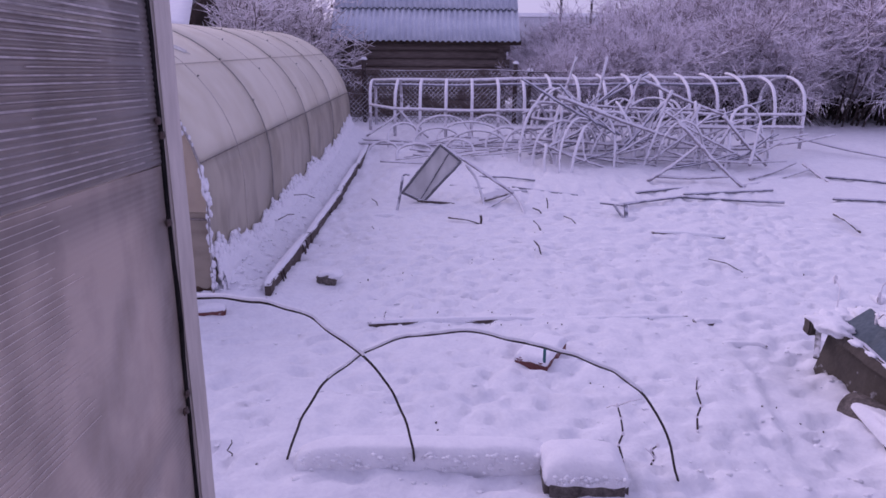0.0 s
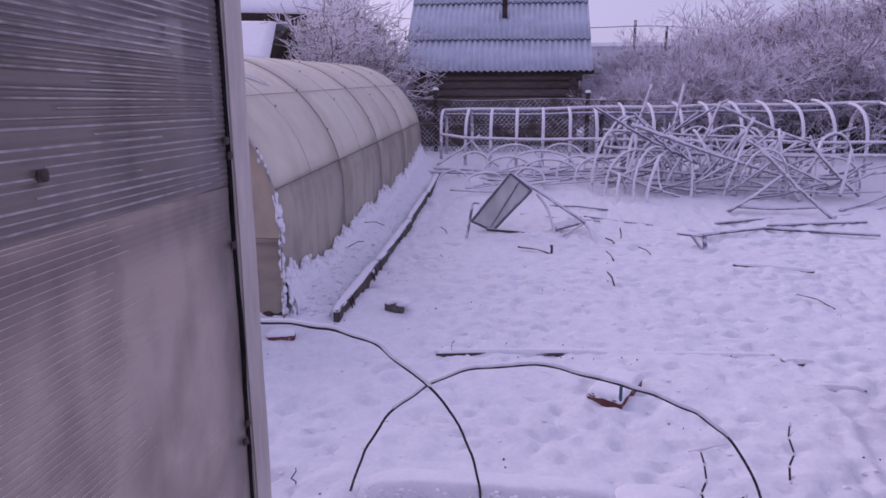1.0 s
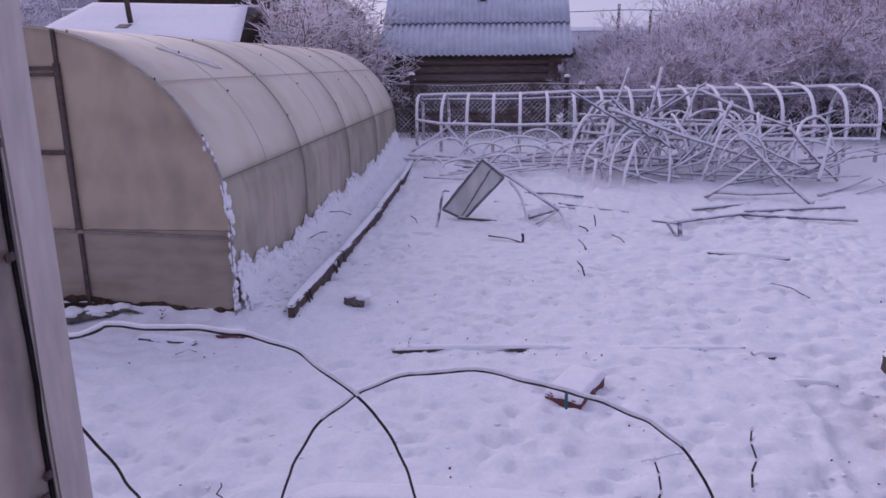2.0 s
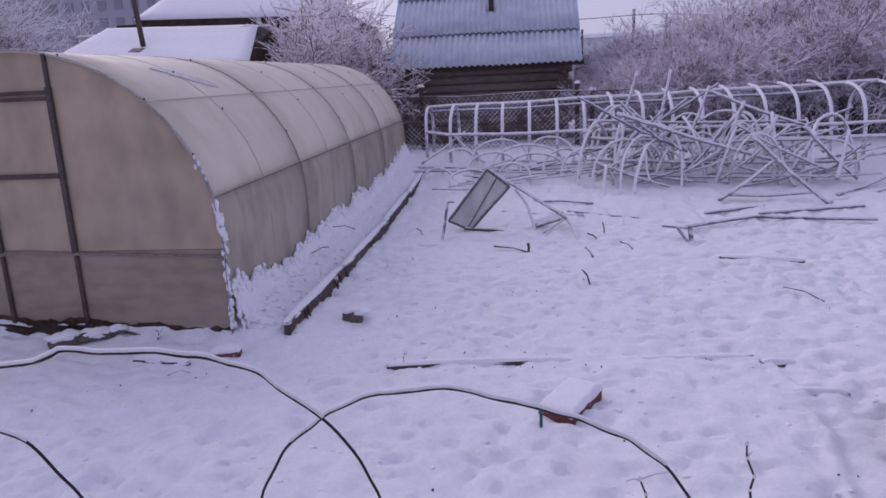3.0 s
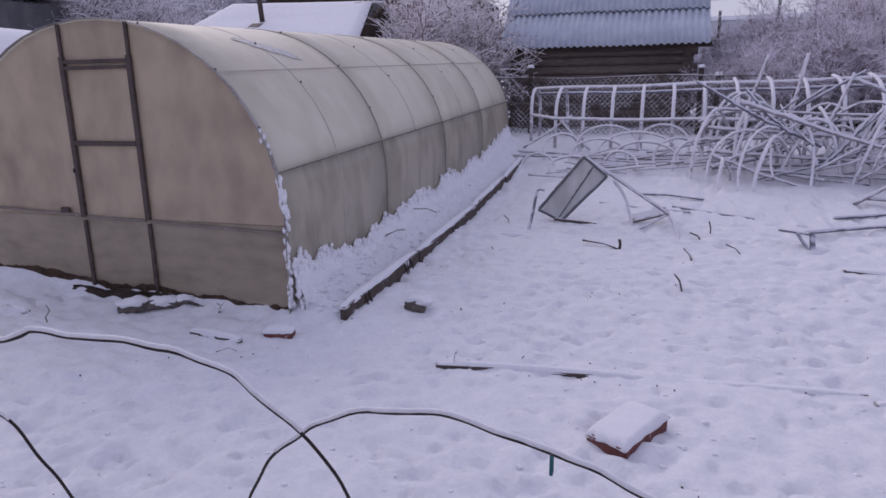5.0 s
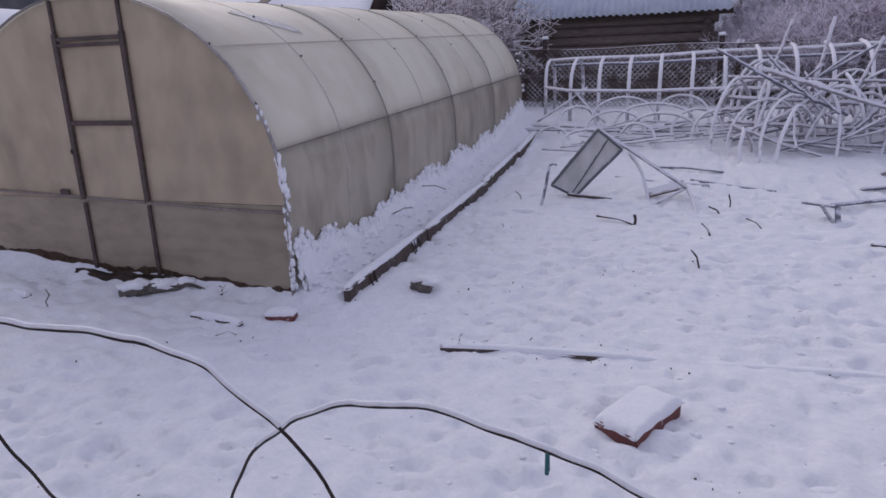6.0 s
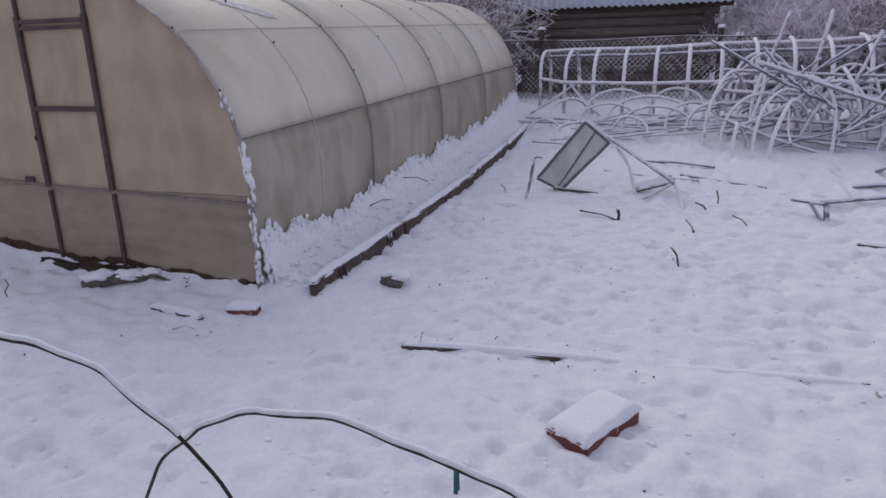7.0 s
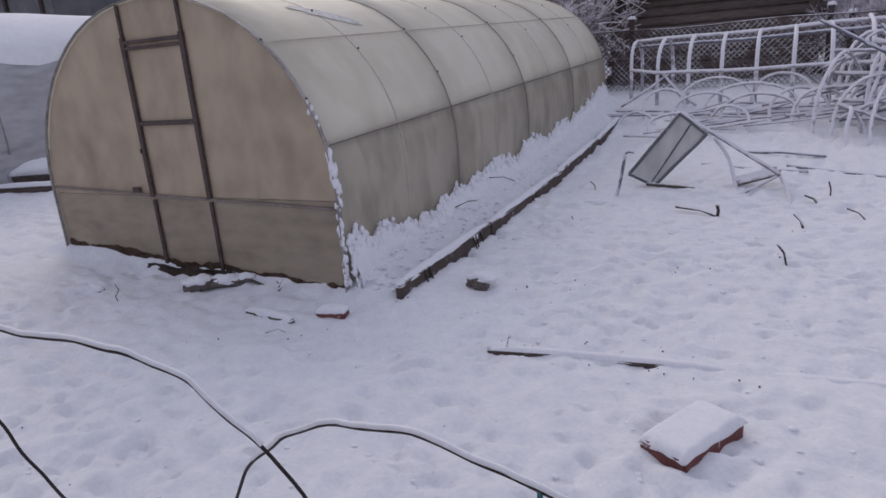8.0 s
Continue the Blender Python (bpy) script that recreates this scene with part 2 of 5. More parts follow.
def tube(points, radius, sides=6, end=None):
    """Vertices and faces of a round bar through points; end: the radius at the far end."""
    pts = [Vector(p) for p in points]
    last = radius if end is None else end
    verts, faces = [], []
    side = None
    for i, p in enumerate(pts):
        d = (pts[min(i + 1, len(pts) - 1)] - pts[max(i - 1, 0)]).normalized()
        if side is None:
            side = d.orthogonal().normalized()
        side = (side - d * side.dot(d)).normalized()
        up = d.cross(side)
        r = radius + (last - radius) * i / max(1, len(pts) - 1)
        for k in range(sides):
            a = 2 * math.pi * k / sides
            verts.append(p + r * (math.cos(a) * side + math.sin(a) * up))
    for i in range(len(pts) - 1):
        for k in range(sides):
            j = (k + 1) % sides
            faces.append((i * sides + k, i * sides + j, (i + 1) * sides + j, (i + 1) * sides + k))
    faces.append(tuple(range(sides))[::-1])
    faces.append(tuple((len(pts) - 1) * sides + k for k in range(sides)))
    return verts, faces


def rounded(points, steps=6):
    """A smooth line through points (Catmull-Rom)."""
    p = [Vector(q) for q in points]
    p = [2 * p[0] - p[1]] + p + [2 * p[-1] - p[-2]]
    out = []
    for i in range(1, len(p) - 2):
        for s in range(steps):
            t = s / steps
            out.append(0.5 * (2 * p[i] + (p[i + 1] - p[i - 1]) * t + (2 * p[i - 1] - 5 * p[i] + 4 * p[i + 1] - p[i + 2]) * t * t
                              + (3 * p[i] - p[i - 1] - 3 * p[i + 1] + p[i + 2]) * t ** 3))
    return out + [p[-2]]


def rod(name, points, radius, mat, parent=None, label="", sides=6, end=None, shade=True):
    v, f = tube(points, radius, sides, end)
    return mesh_object(name, v, f, mat, parent, label, shade)


def pillow(w, d, h, seed=0, skirt=0.03, nx=14, ny=10, power=4):
    """A cushion of snow, w by d, with a rounded, lumpy top and an uneven rim."""
    bm = bmesh.new()
    rows = []
    for j in range(ny + 1):
        row = []
        for i in range(nx + 1):
            u, v = 2 * i / nx - 1, 2 * j / ny - 1
            q = max(0.0, (1 - abs(u) ** power)) ** 0.5 * max(0.0, (1 - abs(v) ** power)) ** 0.5
            lump = noise.noise(Vector((u * w * 7 + seed, v * d * 7, seed * 1.7)))
            rim = 1 + 0.04 * noise.noise(Vector((u * 3 + seed, v * 3, 5.5)))
            z = h * q * (1 + 0.12 * lump) - skirt * (1 - q) * (0.7 + 0.5 * lump)
            row.append(bm.verts.new((u * w / 2 * rim, v * d / 2 * rim, z)))
        rows.append(row)
    for j in range(ny):
        for i in range(nx):
            bm.faces.new((rows[j][i], rows[j][i + 1], rows[j + 1][i + 1], rows[j + 1][i]))
    rim = [rows[0][i] for i in range(nx + 1)] + [rows[j][nx] for j in range(1, ny + 1)] + [rows[ny][i] for i in range(nx - 1, -1, -1)] + [rows[j][0] for j in range(ny - 1, 0, -1)]
    low = [bm.verts.new((v.co.x * 0.9, v.co.y * 0.9, -skirt * 1.3)) for v in rim]
    for i in range(len(rim)):
        k = (i + 1) % len(rim)
        bm.faces.new((rim[i], low[i], low[k], rim[k]))
    bm.faces.new(low)
    return bm


def lump(radius, squash=(1, 1, 1), seed=0, rough=0.25, level=2):
    bm = bmesh.new()
    bmesh.ops.create_icosphere(bm, subdivisions=level, radius=radius)
    for v in bm.verts:
        k = 1 + rough * noise.noise(v.co / radius * 1.6 + Vector((seed, seed * 2.3, 0)))
        v.co = Vector((v.co.x * squash[0] * k, v.co.y * squash[1] * k, v.co.z * squash[2] * k))
    return bm


# ---------------------------------------------------------------- snow ground, one sheet to the horizon
def axis_steps(fine_low, fine_high, near_low, near_high, far):
    fine = np.arange(fine_low, fine_high, 0.032)
    left, right = np.arange(near_low, fine_low, 0.11), np.arange(fine_high, near_high, 0.11)
    out = [20, 40, 80, 160, 400, 1000, far]
    return np.concatenate([[near_low - o for o in out[::-1]], left, fine, right, [near_high + o for o in out]])


def snow_ground():
    xs, ys = axis_steps(-4.2, 4.6, -10, 11, 2500), axis_steps(2.3, 9.0, -3, 18, 2500)
    gx, gy = np.meshgrid(xs, ys)
    z = ground(gx, gy)
    flat = z.ravel()
    px, py = gx.ravel(), gy.ravel()
    near = (px > -10) & (px < 11) & (py > -3) & (py < 18)
    for i in np.nonzero(near)[0]:
        x, y = px[i], py[i]
        a = noise.noise((x * 0.8, y * 0.8, 0.3))
        b = noise.noise((x * 2.6, y * 3.4, 1.7))
        c = noise.noise((x * 8.0, y * 9.5, 4.1))
        d = noise.noise((x * 4.6 + 9, y * 6.2, 2.9))
        e = noise.noise((x * 15, y * 17, 6.0))
        flat[i] += 0.03 * a + 0.022 * b + 0.021 * c + 0.022 * d + 0.013 * e
        pit = noise.noise((x * 5.2 + 40, y * 7.4, 8.8)) + 0.5 * noise.noise((x * 1.1, y * 1.1, 5.5))
        flat[i] -= 0.034 * max(0.0, min(1.0, (pit - 0.36) * 6.0))
        clod = noise.noise((x * 9.5 + 7, y * 12.5, 3.1)) + 0.5 * noise.noise((x * 0.9, y * 0.9, 9.5))
        flat[i] -= 0.03 * max(0.0, min(1.0, (clod - 0.36) * 5))
    for k, (dx, dy) in enumerate(DENTS):
        r = 0.024 + 0.03 * ((k * 37) % 11) / 11 if k > 18 else 0.026
        deep = 0.03 + 0.035 * ((k * 53) % 7) / 7
        hit = near & (abs(px - dx) < 4 * r) & (abs(py - dy) < 4 * r)
        d2 = ((px[hit] - dx) / r / 1.4) ** 2 + ((py[hit] - dy) / r) ** 2
        flat[hit] -= deep * (np.exp(-d2 ** 1.6) - 0.3 * np.exp(-d2 / 3))
    nx, ny = len(xs), len(ys)
    idx = np.arange(nx * ny).reshape(ny, nx)
    quads = np.stack([idx[:-1, :-1], idx[:-1, 1:], idx[1:, 1:], idx[1:, :-1]], -1).reshape(-1, 4)
    ob = mesh_object("ground", np.stack([px, py, flat], -1).tolist(), quads.tolist(), SNOW, shade=True)
    tagged(ob, "uneven lilac-white snow over a sloping garden with small pits", "snow ground", kind="structure")


snow_ground()


# ---------------------------------------------------------------- the arched greenhouse
GH_X, GH_Y, GH_LEN, GH_HALF, GH_TOP, GH_RISE = -3.44, 5.12, 8.2, 1.57, 2.13, 0.037


def arch_profile(n=27, inset=0.0):
    """Half-circle-like outline from the right foot over the top to the left foot, as (x, z)."""
    pts = [(GH_HALF - inset - 0.01, -0.15), (GH_HALF - inset, 0.3)]
    for i in range(n + 1):
        a = math.pi * i / n
        c, s = math.cos(a), math.sin(a)
        x = math.copysign(abs(c) ** 0.98, c) * (GH_HALF - inset)
        pts.append((x, 0.66 + (GH_TOP - inset - 0.66) * abs(s) ** 1.0))
    pts += [(-(GH_HALF - inset), 0.3), (-(GH_HALF - inset) + 0.01, -0.15)]
    return pts


def lift(y):
    return GH_RISE * (y - GH_Y)


def shell(y0, y1, out=0.0, thick=0.01, steps=4, keep=None):
    """A bent sheet between two arches."""
    bm = bmesh.new()
    layers = []
    for inset in (-out, -out + thick):
        prof = arch_profile(inset=inset)
        prof = prof[slice(*keep)] if keep else prof
        grid = []
        for k in range(steps + 1):
            y = y0 + (y1 - y0) * k / steps
            grid.append([bm.verts.new((GH_X + x + 0.004 * noise.noise(Vector((x * 2, y * 3, z * 2))), y, z + lift(y) + 0.004 * noise.noise(Vector((x * 2, y * 2, 9))))) for x, z in prof])
        layers.append(grid)
    n = len(layers[0][0])
    for grid in layers:
        for k in range(steps):
            for i in range(n - 1):
                bm.faces.new((grid[k][i], grid[k][i + 1], grid[k + 1][i + 1], grid[k + 1][i]))
    a, b = layers
    for i in range(n - 1):
        for k in (0, steps):
            bm.faces.new((a[k][i], a[k][i + 1], b[k][i + 1], b[k][i]))
    for k in range(steps):
        for i in (0, n - 1):
            bm.faces.new((a[k][i], a[k + 1][i], b[k + 1][i], b[k][i]))
    return bm


def end_wall(y, thick=0.01, low=-1.0, high=9.0):
    """The end wall, or the part of it between two heights."""
    bm = bmesh.new()
    prof = arch_profile(inset=0.012)
    if high < 9:
        prof = [p for p in arch_profile(inset=0.012) if p[1] < high]
        prof = prof[:2] + [(GH_HALF - 0.012, high), (-GH_HALF + 0.012, high)] + prof[-2:]
    elif low > -1:
        prof = [p for p in arch_profile(inset=0.012) if p[1] > low]
        prof = [(GH_HALF - 0.012, low)] + prof + [(-GH_HALF + 0.012, low)]
    up = lift(y)
    front = [bm.verts.new((GH_X + x, y, z + up)) for x, z in prof]
    back = [bm.verts.new((GH_X + x, y + thick, z + up)) for x, z in prof]
    bm.faces.new(front)
    bm.faces.new(back[::-1])
    for i in range(len(prof)):
        k = (i + 1) % len(prof)
        bm.faces.new((front[i], back[i], back[k], front[k]))
    return bm


def side_point(z, out=0.0):
    """x of the right side of the arch at height z."""
    prof = arch_profile(60)
    best = min((p for p in prof if p[0] >= 0), key=lambda p: abs(p[1] - z))
    return best[0] + out


def greenhouse():
    g = thing("greenhouse", "arched greenhouse of milky cream polycarbonate with brown door frame", "greenhouse", at=(GH_X, GH_Y, 0))
    back = Matrix.Translation((-GH_X, -GH_Y, 0))

    def add(name, bm, mat, label="", shade=False):
        bm.transform(back)
        return part(name, bm, mat, g, label, shade)

    def add_rod(name, pts, r, mat, label="", sides=6):
        return rod(name, [Vector(p) - Vector((GH_X, GH_Y, 0)) for p in pts], r, mat, g, label, sides)

    seams = [GH_Y, GH_Y + 2.03, GH_Y + 4.1, GH_Y + 6.15, GH_Y + GH_LEN]
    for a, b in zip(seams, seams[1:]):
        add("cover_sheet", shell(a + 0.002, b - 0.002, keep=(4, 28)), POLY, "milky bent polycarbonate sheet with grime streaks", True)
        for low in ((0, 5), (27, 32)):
            add("side_sheet", shell(a + 0.002, b - 0.002, -0.002, keep=low), POLY_LOW, "greyish lower polycarbonate sheet, soiled and with shade in its colour", True)
    for i, y in enumerate(seams):
        w = 0.036 if i == 0 else 0.01
        add("seam_strip", shell(y - w / 2 - (0.004 if i == 0 else 0), y + w / 2, 0.006, 0.005, 1), TRIM if i == 0 else SEAM, "grey edge trim with rime" if i == 0 else "thin dark seam strip", True)
        if i < 4:
            prof = arch_profile()
            for k in (6, 9, 13, 17, 21):
                x, z = prof[k]
                add("screw", slab((0.022, 0.02, 0.02), Matrix.Translation((GH_X + x * 1.006, y, z * 1.006 + lift(y))), 0.01), RUBBER)
    for a, b in zip(seams, seams[1:]):
        y = (a + b) / 2
        add("rib_line", shell(y - 0.009, y + 0.009, 0.002, 0.004, 1), RIBLINE, "faint line where a rib touches the sheet", True)
        for k in (8, 11):
            x, z = arch_profile()[k]
            add("screw", slab((0.02, 0.018, 0.018), Matrix.Translation((GH_X + x * 1.006, y, z * 1.006 + lift(y))), 0.006), RUBBER)
    for s in (1, -1):
        x = GH_X + s * (side_point(1.72) + 0.001)
        add("rail_line", beam((x, GH_Y + 0.02, 1.72), (x, GH_Y + GH_LEN - 0.02, 1.72 + GH_RISE * GH_LEN), 0.006, 0.01, 0.002), RIBLINE)
    y = GH_Y + 0.04
    while y < GH_Y + GH_LEN:
        add_rod("inner_rib", [(GH_X + x, y, z + lift(y)) for x, z in arch_profile(inset=0.026)], 0.012, RIB)
        y += 1.025
    for z in (1.0, 1.7):
        for s in (1, -1):
            x = GH_X + s * (side_point(z) - 0.028)
            add_rod("inner_rail", [(x, GH_Y + 0.03, z), (x, GH_Y + GH_LEN - 0.03, z + GH_RISE * GH_LEN)], 0.011, RIB)
            if z == 1.0:
                x = GH_X + s * (side_point(z) + 0.004)
                add("joint_strip", beam((x, GH_Y + 0.02, z), (x, GH_Y + GH_LEN - 0.02, z + GH_RISE * GH_LEN), 0.006, 0.01, 0.002), JOINT, "greyish lengthwise joint")
    add_rod("ridge_rail", [(GH_X, GH_Y + 0.03, GH_TOP - 0.03), (GH_X, GH_Y + GH_LEN - 0.03, GH_TOP - 0.03 + GH_RISE * GH_LEN)], 0.012, RIB)
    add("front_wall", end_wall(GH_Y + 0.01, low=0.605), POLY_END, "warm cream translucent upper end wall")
    add("foot_sheet", end_wall(GH_Y + 0.012, high=0.6), POLY_FOOT, "brownish lower end sheet, soiled and with painted-in shade")
    # mud splashed up the foot of the front
    bm = bmesh.new()
    lowr, topr = [], []
    for k in range(91):
        x = -GH_HALF + 0.03 + (2 * GH_HALF - 0.06) * k / 90
        h = 0.03 + 0.07 * max(0.0, 0.5 + noise.noise(Vector((x * 2.2, 4.4, 0)))) + 0.035 * noise.noise(Vector((x * 13, 1.1, 0)))
        base = float(ground(GH_X + x, GH_Y - 0.05))
        lowr.append(bm.verts.new((GH_X + x, GH_Y + 0.006, base - 0.1)))
        topr.append(bm.verts.new((GH_X + x, GH_Y + 0.007, base + 0.02 + max(0.0, h))))
    for k in range(90):
        bm.faces.new((lowr[k], lowr[k + 1], topr[k + 1], topr[k]))
    bmesh.ops.solidify(bm, geom=bm.faces[:], thickness=0.003)
    add("mud_splash", bm, MUD, "brown mud splashed up the foot")
    add("rear_wall", end_wall(GH_Y + GH_LEN - 0.02), POLY_END)
    # door frame on the front
    yf = GH_Y - 0.004
    dl, dr = GH_X - 0.285, GH_X + 0.35
    for x, lean in ((dl, 0.0), (dr, 0.0)):
        add("door_post", beam((x, yf, 0.6), (x, yf, 1.86), 0.045, 0.03), STEEL, "dark brown steel post")
        add("top_post", beam((x, yf + 0.004, 1.86), (x, yf + 0.004, 2.10), 0.032, 0.022), STEEL)
        add("lower_post", beam((x, yf + 0.004, -0.12), (x, yf + 0.004, 0.57), 0.036, 0.02), STEEL)
    add("door_lintel", beam((dl + 0.02, yf, 1.82), (dr - 0.02, yf, 1.82), 0.026, 0.028), STEEL, "dark brown double head rail")
    add("door_head", beam((dl + 0.02, yf, 1.775), (dr - 0.02, yf, 1.775), 0.026, 0.026), STEEL)
    add("door_rail", beam((dl + 0.02, yf, 1.2), (dr - 0.02, yf, 1.2), 0.028, 0.036), STEEL)
    for x0, x1, z0, z1 in ((-GH_HALF + 0.02, -0.31, 0.66, 0.615), (-0.26, 0.325, 0.61, 0.59), (0.375, GH_HALF - 0.02, 0.588, 0.55)):
        add("cross_band", beam((GH_X + x0, yf + 0.002, z0), (GH_X + x1, yf + 0.002, z1), 0.016, 0.018, 0.003), JOINT, "thin dark cross band")
    add("latch", slab((0.1, 0.02, 0.05), Matrix.Translation((GH_X - 0.47, yf, 0.65)), 0.008), STEEL, "small grey latch plate")
    for x in (-1.0, 0.82, 1.15):
        add("inner_stud", beam((GH_X + x, GH_Y + 0.034, -0.1), (GH_X + x, GH_Y + 0.034, 1.45), 0.03, 0.02), RIB)
    add("hinge", slab((0.022, 0.03, 0.04), Matrix.Translation((dl - 0.02, yf - 0.008, 0.98)), 0.006), RUBBER)
    # a thin grey skin of ice left on the roof
    bm = bmesh.new()
    rings = []
    for q in (0.3, 0.65, 1.0):
        ring = []
        for k in range(40):
            t = 2 * math.pi * k / 40
            w = q * (1 + 0.4 * noise.noise(Vector((math.cos(t) * 2.4, math.sin(t) * 2.4, 4.0))))
            y = GH_Y + 1.14 + 0.3 * w * math.cos(t)
            ang = radians(57) + 0.05 * w * math.sin(t) - 0.1 * w * math.cos(t)
            ring.append(bm.verts.new((GH_X + math.cos(ang) * (GH_HALF + 0.008), y, 0.66 + (GH_TOP - 0.652) * math.sin(ang) + lift(y))))
        rings.append(ring)
    bm.faces.new(rings[0])
    for p, q in zip(rings, rings[1:]):
        for k in range(40):
            n = (k + 1) % 40
            bm.faces.new((p[k], p[n], q[n], q[k]))
    bmesh.ops.recalc_face_normals(bm, faces=bm.faces[:])
    bmesh.ops.solidify(bm, geom=bm.faces[:], thickness=0.003)
    add("ice_patch", bm, ICE, "thin grey ice patch on the roof")
    # rime sticking to the right front edge
    rnd = random.Random(3)
    for k in range(52):
        if k < 20:
            z, r = rnd.gauss(0.82, 0.07), rnd.uniform(0.014, 0.03)
        elif k < 26:
            z, r = rnd.gauss(1.22, 0.04), rnd.uniform(0.008, 0.018)
        else:
            z, r = 0.7 * rnd.random() ** 1.6, rnd.uniform(0.012, 0.024)
        bm = lump(r, (0.8, 0.8, 1.5), k * 3.1, 0.7)
        bm.transform(Matrix.Translation((GH_X + side_point(z) + rnd.uniform(-0.012, 0.018), GH_Y - 0.005 + rnd.uniform(-0.012, 0.02), z)))
        add("rime_clump", bm, SNOW_CAP, "clump of rime on the edge", True)
    return g


greenhouse()
soil = mesh_object("soil_bed", [(GH_X - 1.5, GH_Y + 0.05, -0.1), (GH_X + 1.5, GH_Y + 0.05, -0.1), (GH_X + 1.5, GH_Y + 8.1, 0.22), (GH_X - 1.5, GH_Y + 8.1, 0.22)], [(0, 1, 2, 3)], SOIL)
tagged(soil, "bare dark soil floor inside the greenhouse", "soil", kind="structure")
# Added dark strip stands in for the muddy, shaded gap below the door.
bm = slab((0.95, 0.08, 0.1), Matrix.Translation((GH_X + 0.02, GH_Y - 0.05, -0.035)), 0.02, 0.05, 8)
tagged(part("dark_gap_strip", bm, SOIL), "uneven muddy strip standing in for the dark gap under the greenhouse door", "sill board")


def snow_crust():
    """Rime and slid snow clinging to the wall, with a ragged upper edge of tufts."""
    rnd = random.Random(11)
    verts, faces = [], []
    x0 = GH_X + GH_HALF + 0.004

    def height(y):
        peak = 0.45 + 0.55 * noise.noise(Vector((y * 1.35, 2.2, 0))) + 0.4 * noise.noise(Vector((y * 4.5, 8.1, 0)))
        return 0.09 + 0.27 * max(0.03, peak) + 0.08 * abs(noise.noise(Vector((y * 11.0, 5.5, 0)))) + 0.1 * math.exp(-((y - GH_Y - 0.12) / 0.15) ** 2)

    ny, nz = 260, 7
    for j in range(ny + 1):
        y = GH_Y + 0.05 + (GH_LEN - 0.1) * j / ny
        base = float(ground(x0 + 0.03, y)) - 0.08
        top = base + height(y) + 0.025 * noise.noise(Vector((y * 17.0, 3.3, 0)))
        for i in range(nz + 1):
            v = i / nz
            swell = 0.10 * (1 - v) ** 1.3 + 0.03 * math.sin(math.pi * min(1, v * 1.2)) + 0.03 * noise.noise(Vector((y * 11, v * 4, 7)))
            verts.append((x0 + max(0.006, swell) * (1 if i < nz else 0.1), y + 0.02 * noise.noise(Vector((y * 9, v * 3, 1))), base + (top - base) * v))
    for j in range(ny):
        for i in range(nz):
            k = j * (nz + 1) + i
            faces.append((k, k + nz + 1, k + nz + 2, k + 1))
    ball = bmesh.new()
    bmesh.ops.create_icosphere(ball, subdivisions=2, radius=1)
    shape = [v.co.copy() for v in ball.verts]
    tris = [tuple(v.index for v in f.verts) for f in ball.faces]
    ball.free()
    for k in range(1100):
        y = GH_Y + 0.04 + (GH_LEN - 0.1) * rnd.random() ** 1.25
        y += 0.06 * noise.noise(Vector((y * 6.0, 2.0, 4.0)))
        base = float(ground(x0 + 0.03, y)) - 0.08
        h = height(y)
        up = rnd.uniform(0.35, 1.08) if k % 3 else rnd.uniform(0.0, 0.6)
        r = rnd.uniform(0.01, 0.034)
        tall = rnd.uniform(0.8, 1.5)
        o = Vector((x0 + 0.012 + 0.07 * max(0, 1 - up) ** 1.2, y, base + h * up))
        n0 = len(verts)
        for v in shape:
            q = 1 + 0.5 * noise.noise(v * 1.9 + Vector((k * 1.7, 0, 0)))
            verts.append(o + Vector((v.x * 0.7, v.y * 0.9, v.z * tall)) * r * q)
        faces += [tuple(n0 + i for i in t) for t in tris]
    ob = mesh_object("snow_crust", verts, faces, SNOW_CAP, shade=True)
    tagged(ob, "ragged crust of slid snow against the greenhouse side", "snow crust", kind="stuff")


snow_crust()



# ---------------------------------------------------------------- edging board beside the greenhouse
def edging_board():
    e = thing("edging_board", "long weathered timber edging board capped with snow", "edging board", at=(-1.43, 5.1, -0.1))
    off = Vector((-1.43, 5.1, -0.1))

    def top_of(y):
        return float(np.interp(y, (5.1, 6.75, 9.0, 10.9, 12.7), (0.025, 0.05, 0.115, 0.235, 0.41)))

    spans = [(5.1, 6.75), (6.75, 9.0), (9.0, 10.9), (10.9, 12.7)]
    for k, (a, b) in enumerate(spans):
        za, zb = top_of(a) - 0.1, top_of(b) - 0.1
        pitch = math.degrees(math.atan((zb - za) / (b - a)))
        dx = (0.0, 0.012, -0.01, 0.008)[k]
        bm = beam(Vector((-1.43 + dx, a + 0.004, za)) - off, Vector((-1.43 + dx, b - 0.004, zb)) - off, 0.05, 0.2, 0.006, 0.012, 14, roll=0)
        part("plank", bm, BOARD, e)
        bm = pillow(b - a, 0.07, 0.038, k + 2.0, 0.014, 60, 6)
        bm.transform(Matrix.Translation(Vector((-1.44 + dx, (a + b) / 2, (za + zb) / 2 + 0.093)) - off) @ pose(0, 0, 0, 0, 0, 90) @ pose(0, 0, 0, 0, -pitch, 0))
        part("snow_cap", bm, SNOW_CAP, e, "soft snow cap", True)
    rnd = random.Random(5)
    for y in (5.45, 5.52, 6.35, 6.42, 6.5, 7.9, 8.0):
        z = top_of(y) - 0.085
        pts = [Vector((-1.4, y, z + 0.08)) - off, Vector((-1.385, y + rnd.uniform(-0.02, 0.02), z)) - off, Vector((-1.375, y + rnd.uniform(-0.04, 0.04), z - 0.08)) - off]
        rod("dry_leaf", pts, 0.012, STEM, e, "dry frozen leaf", 5, 0.004)


edging_board()


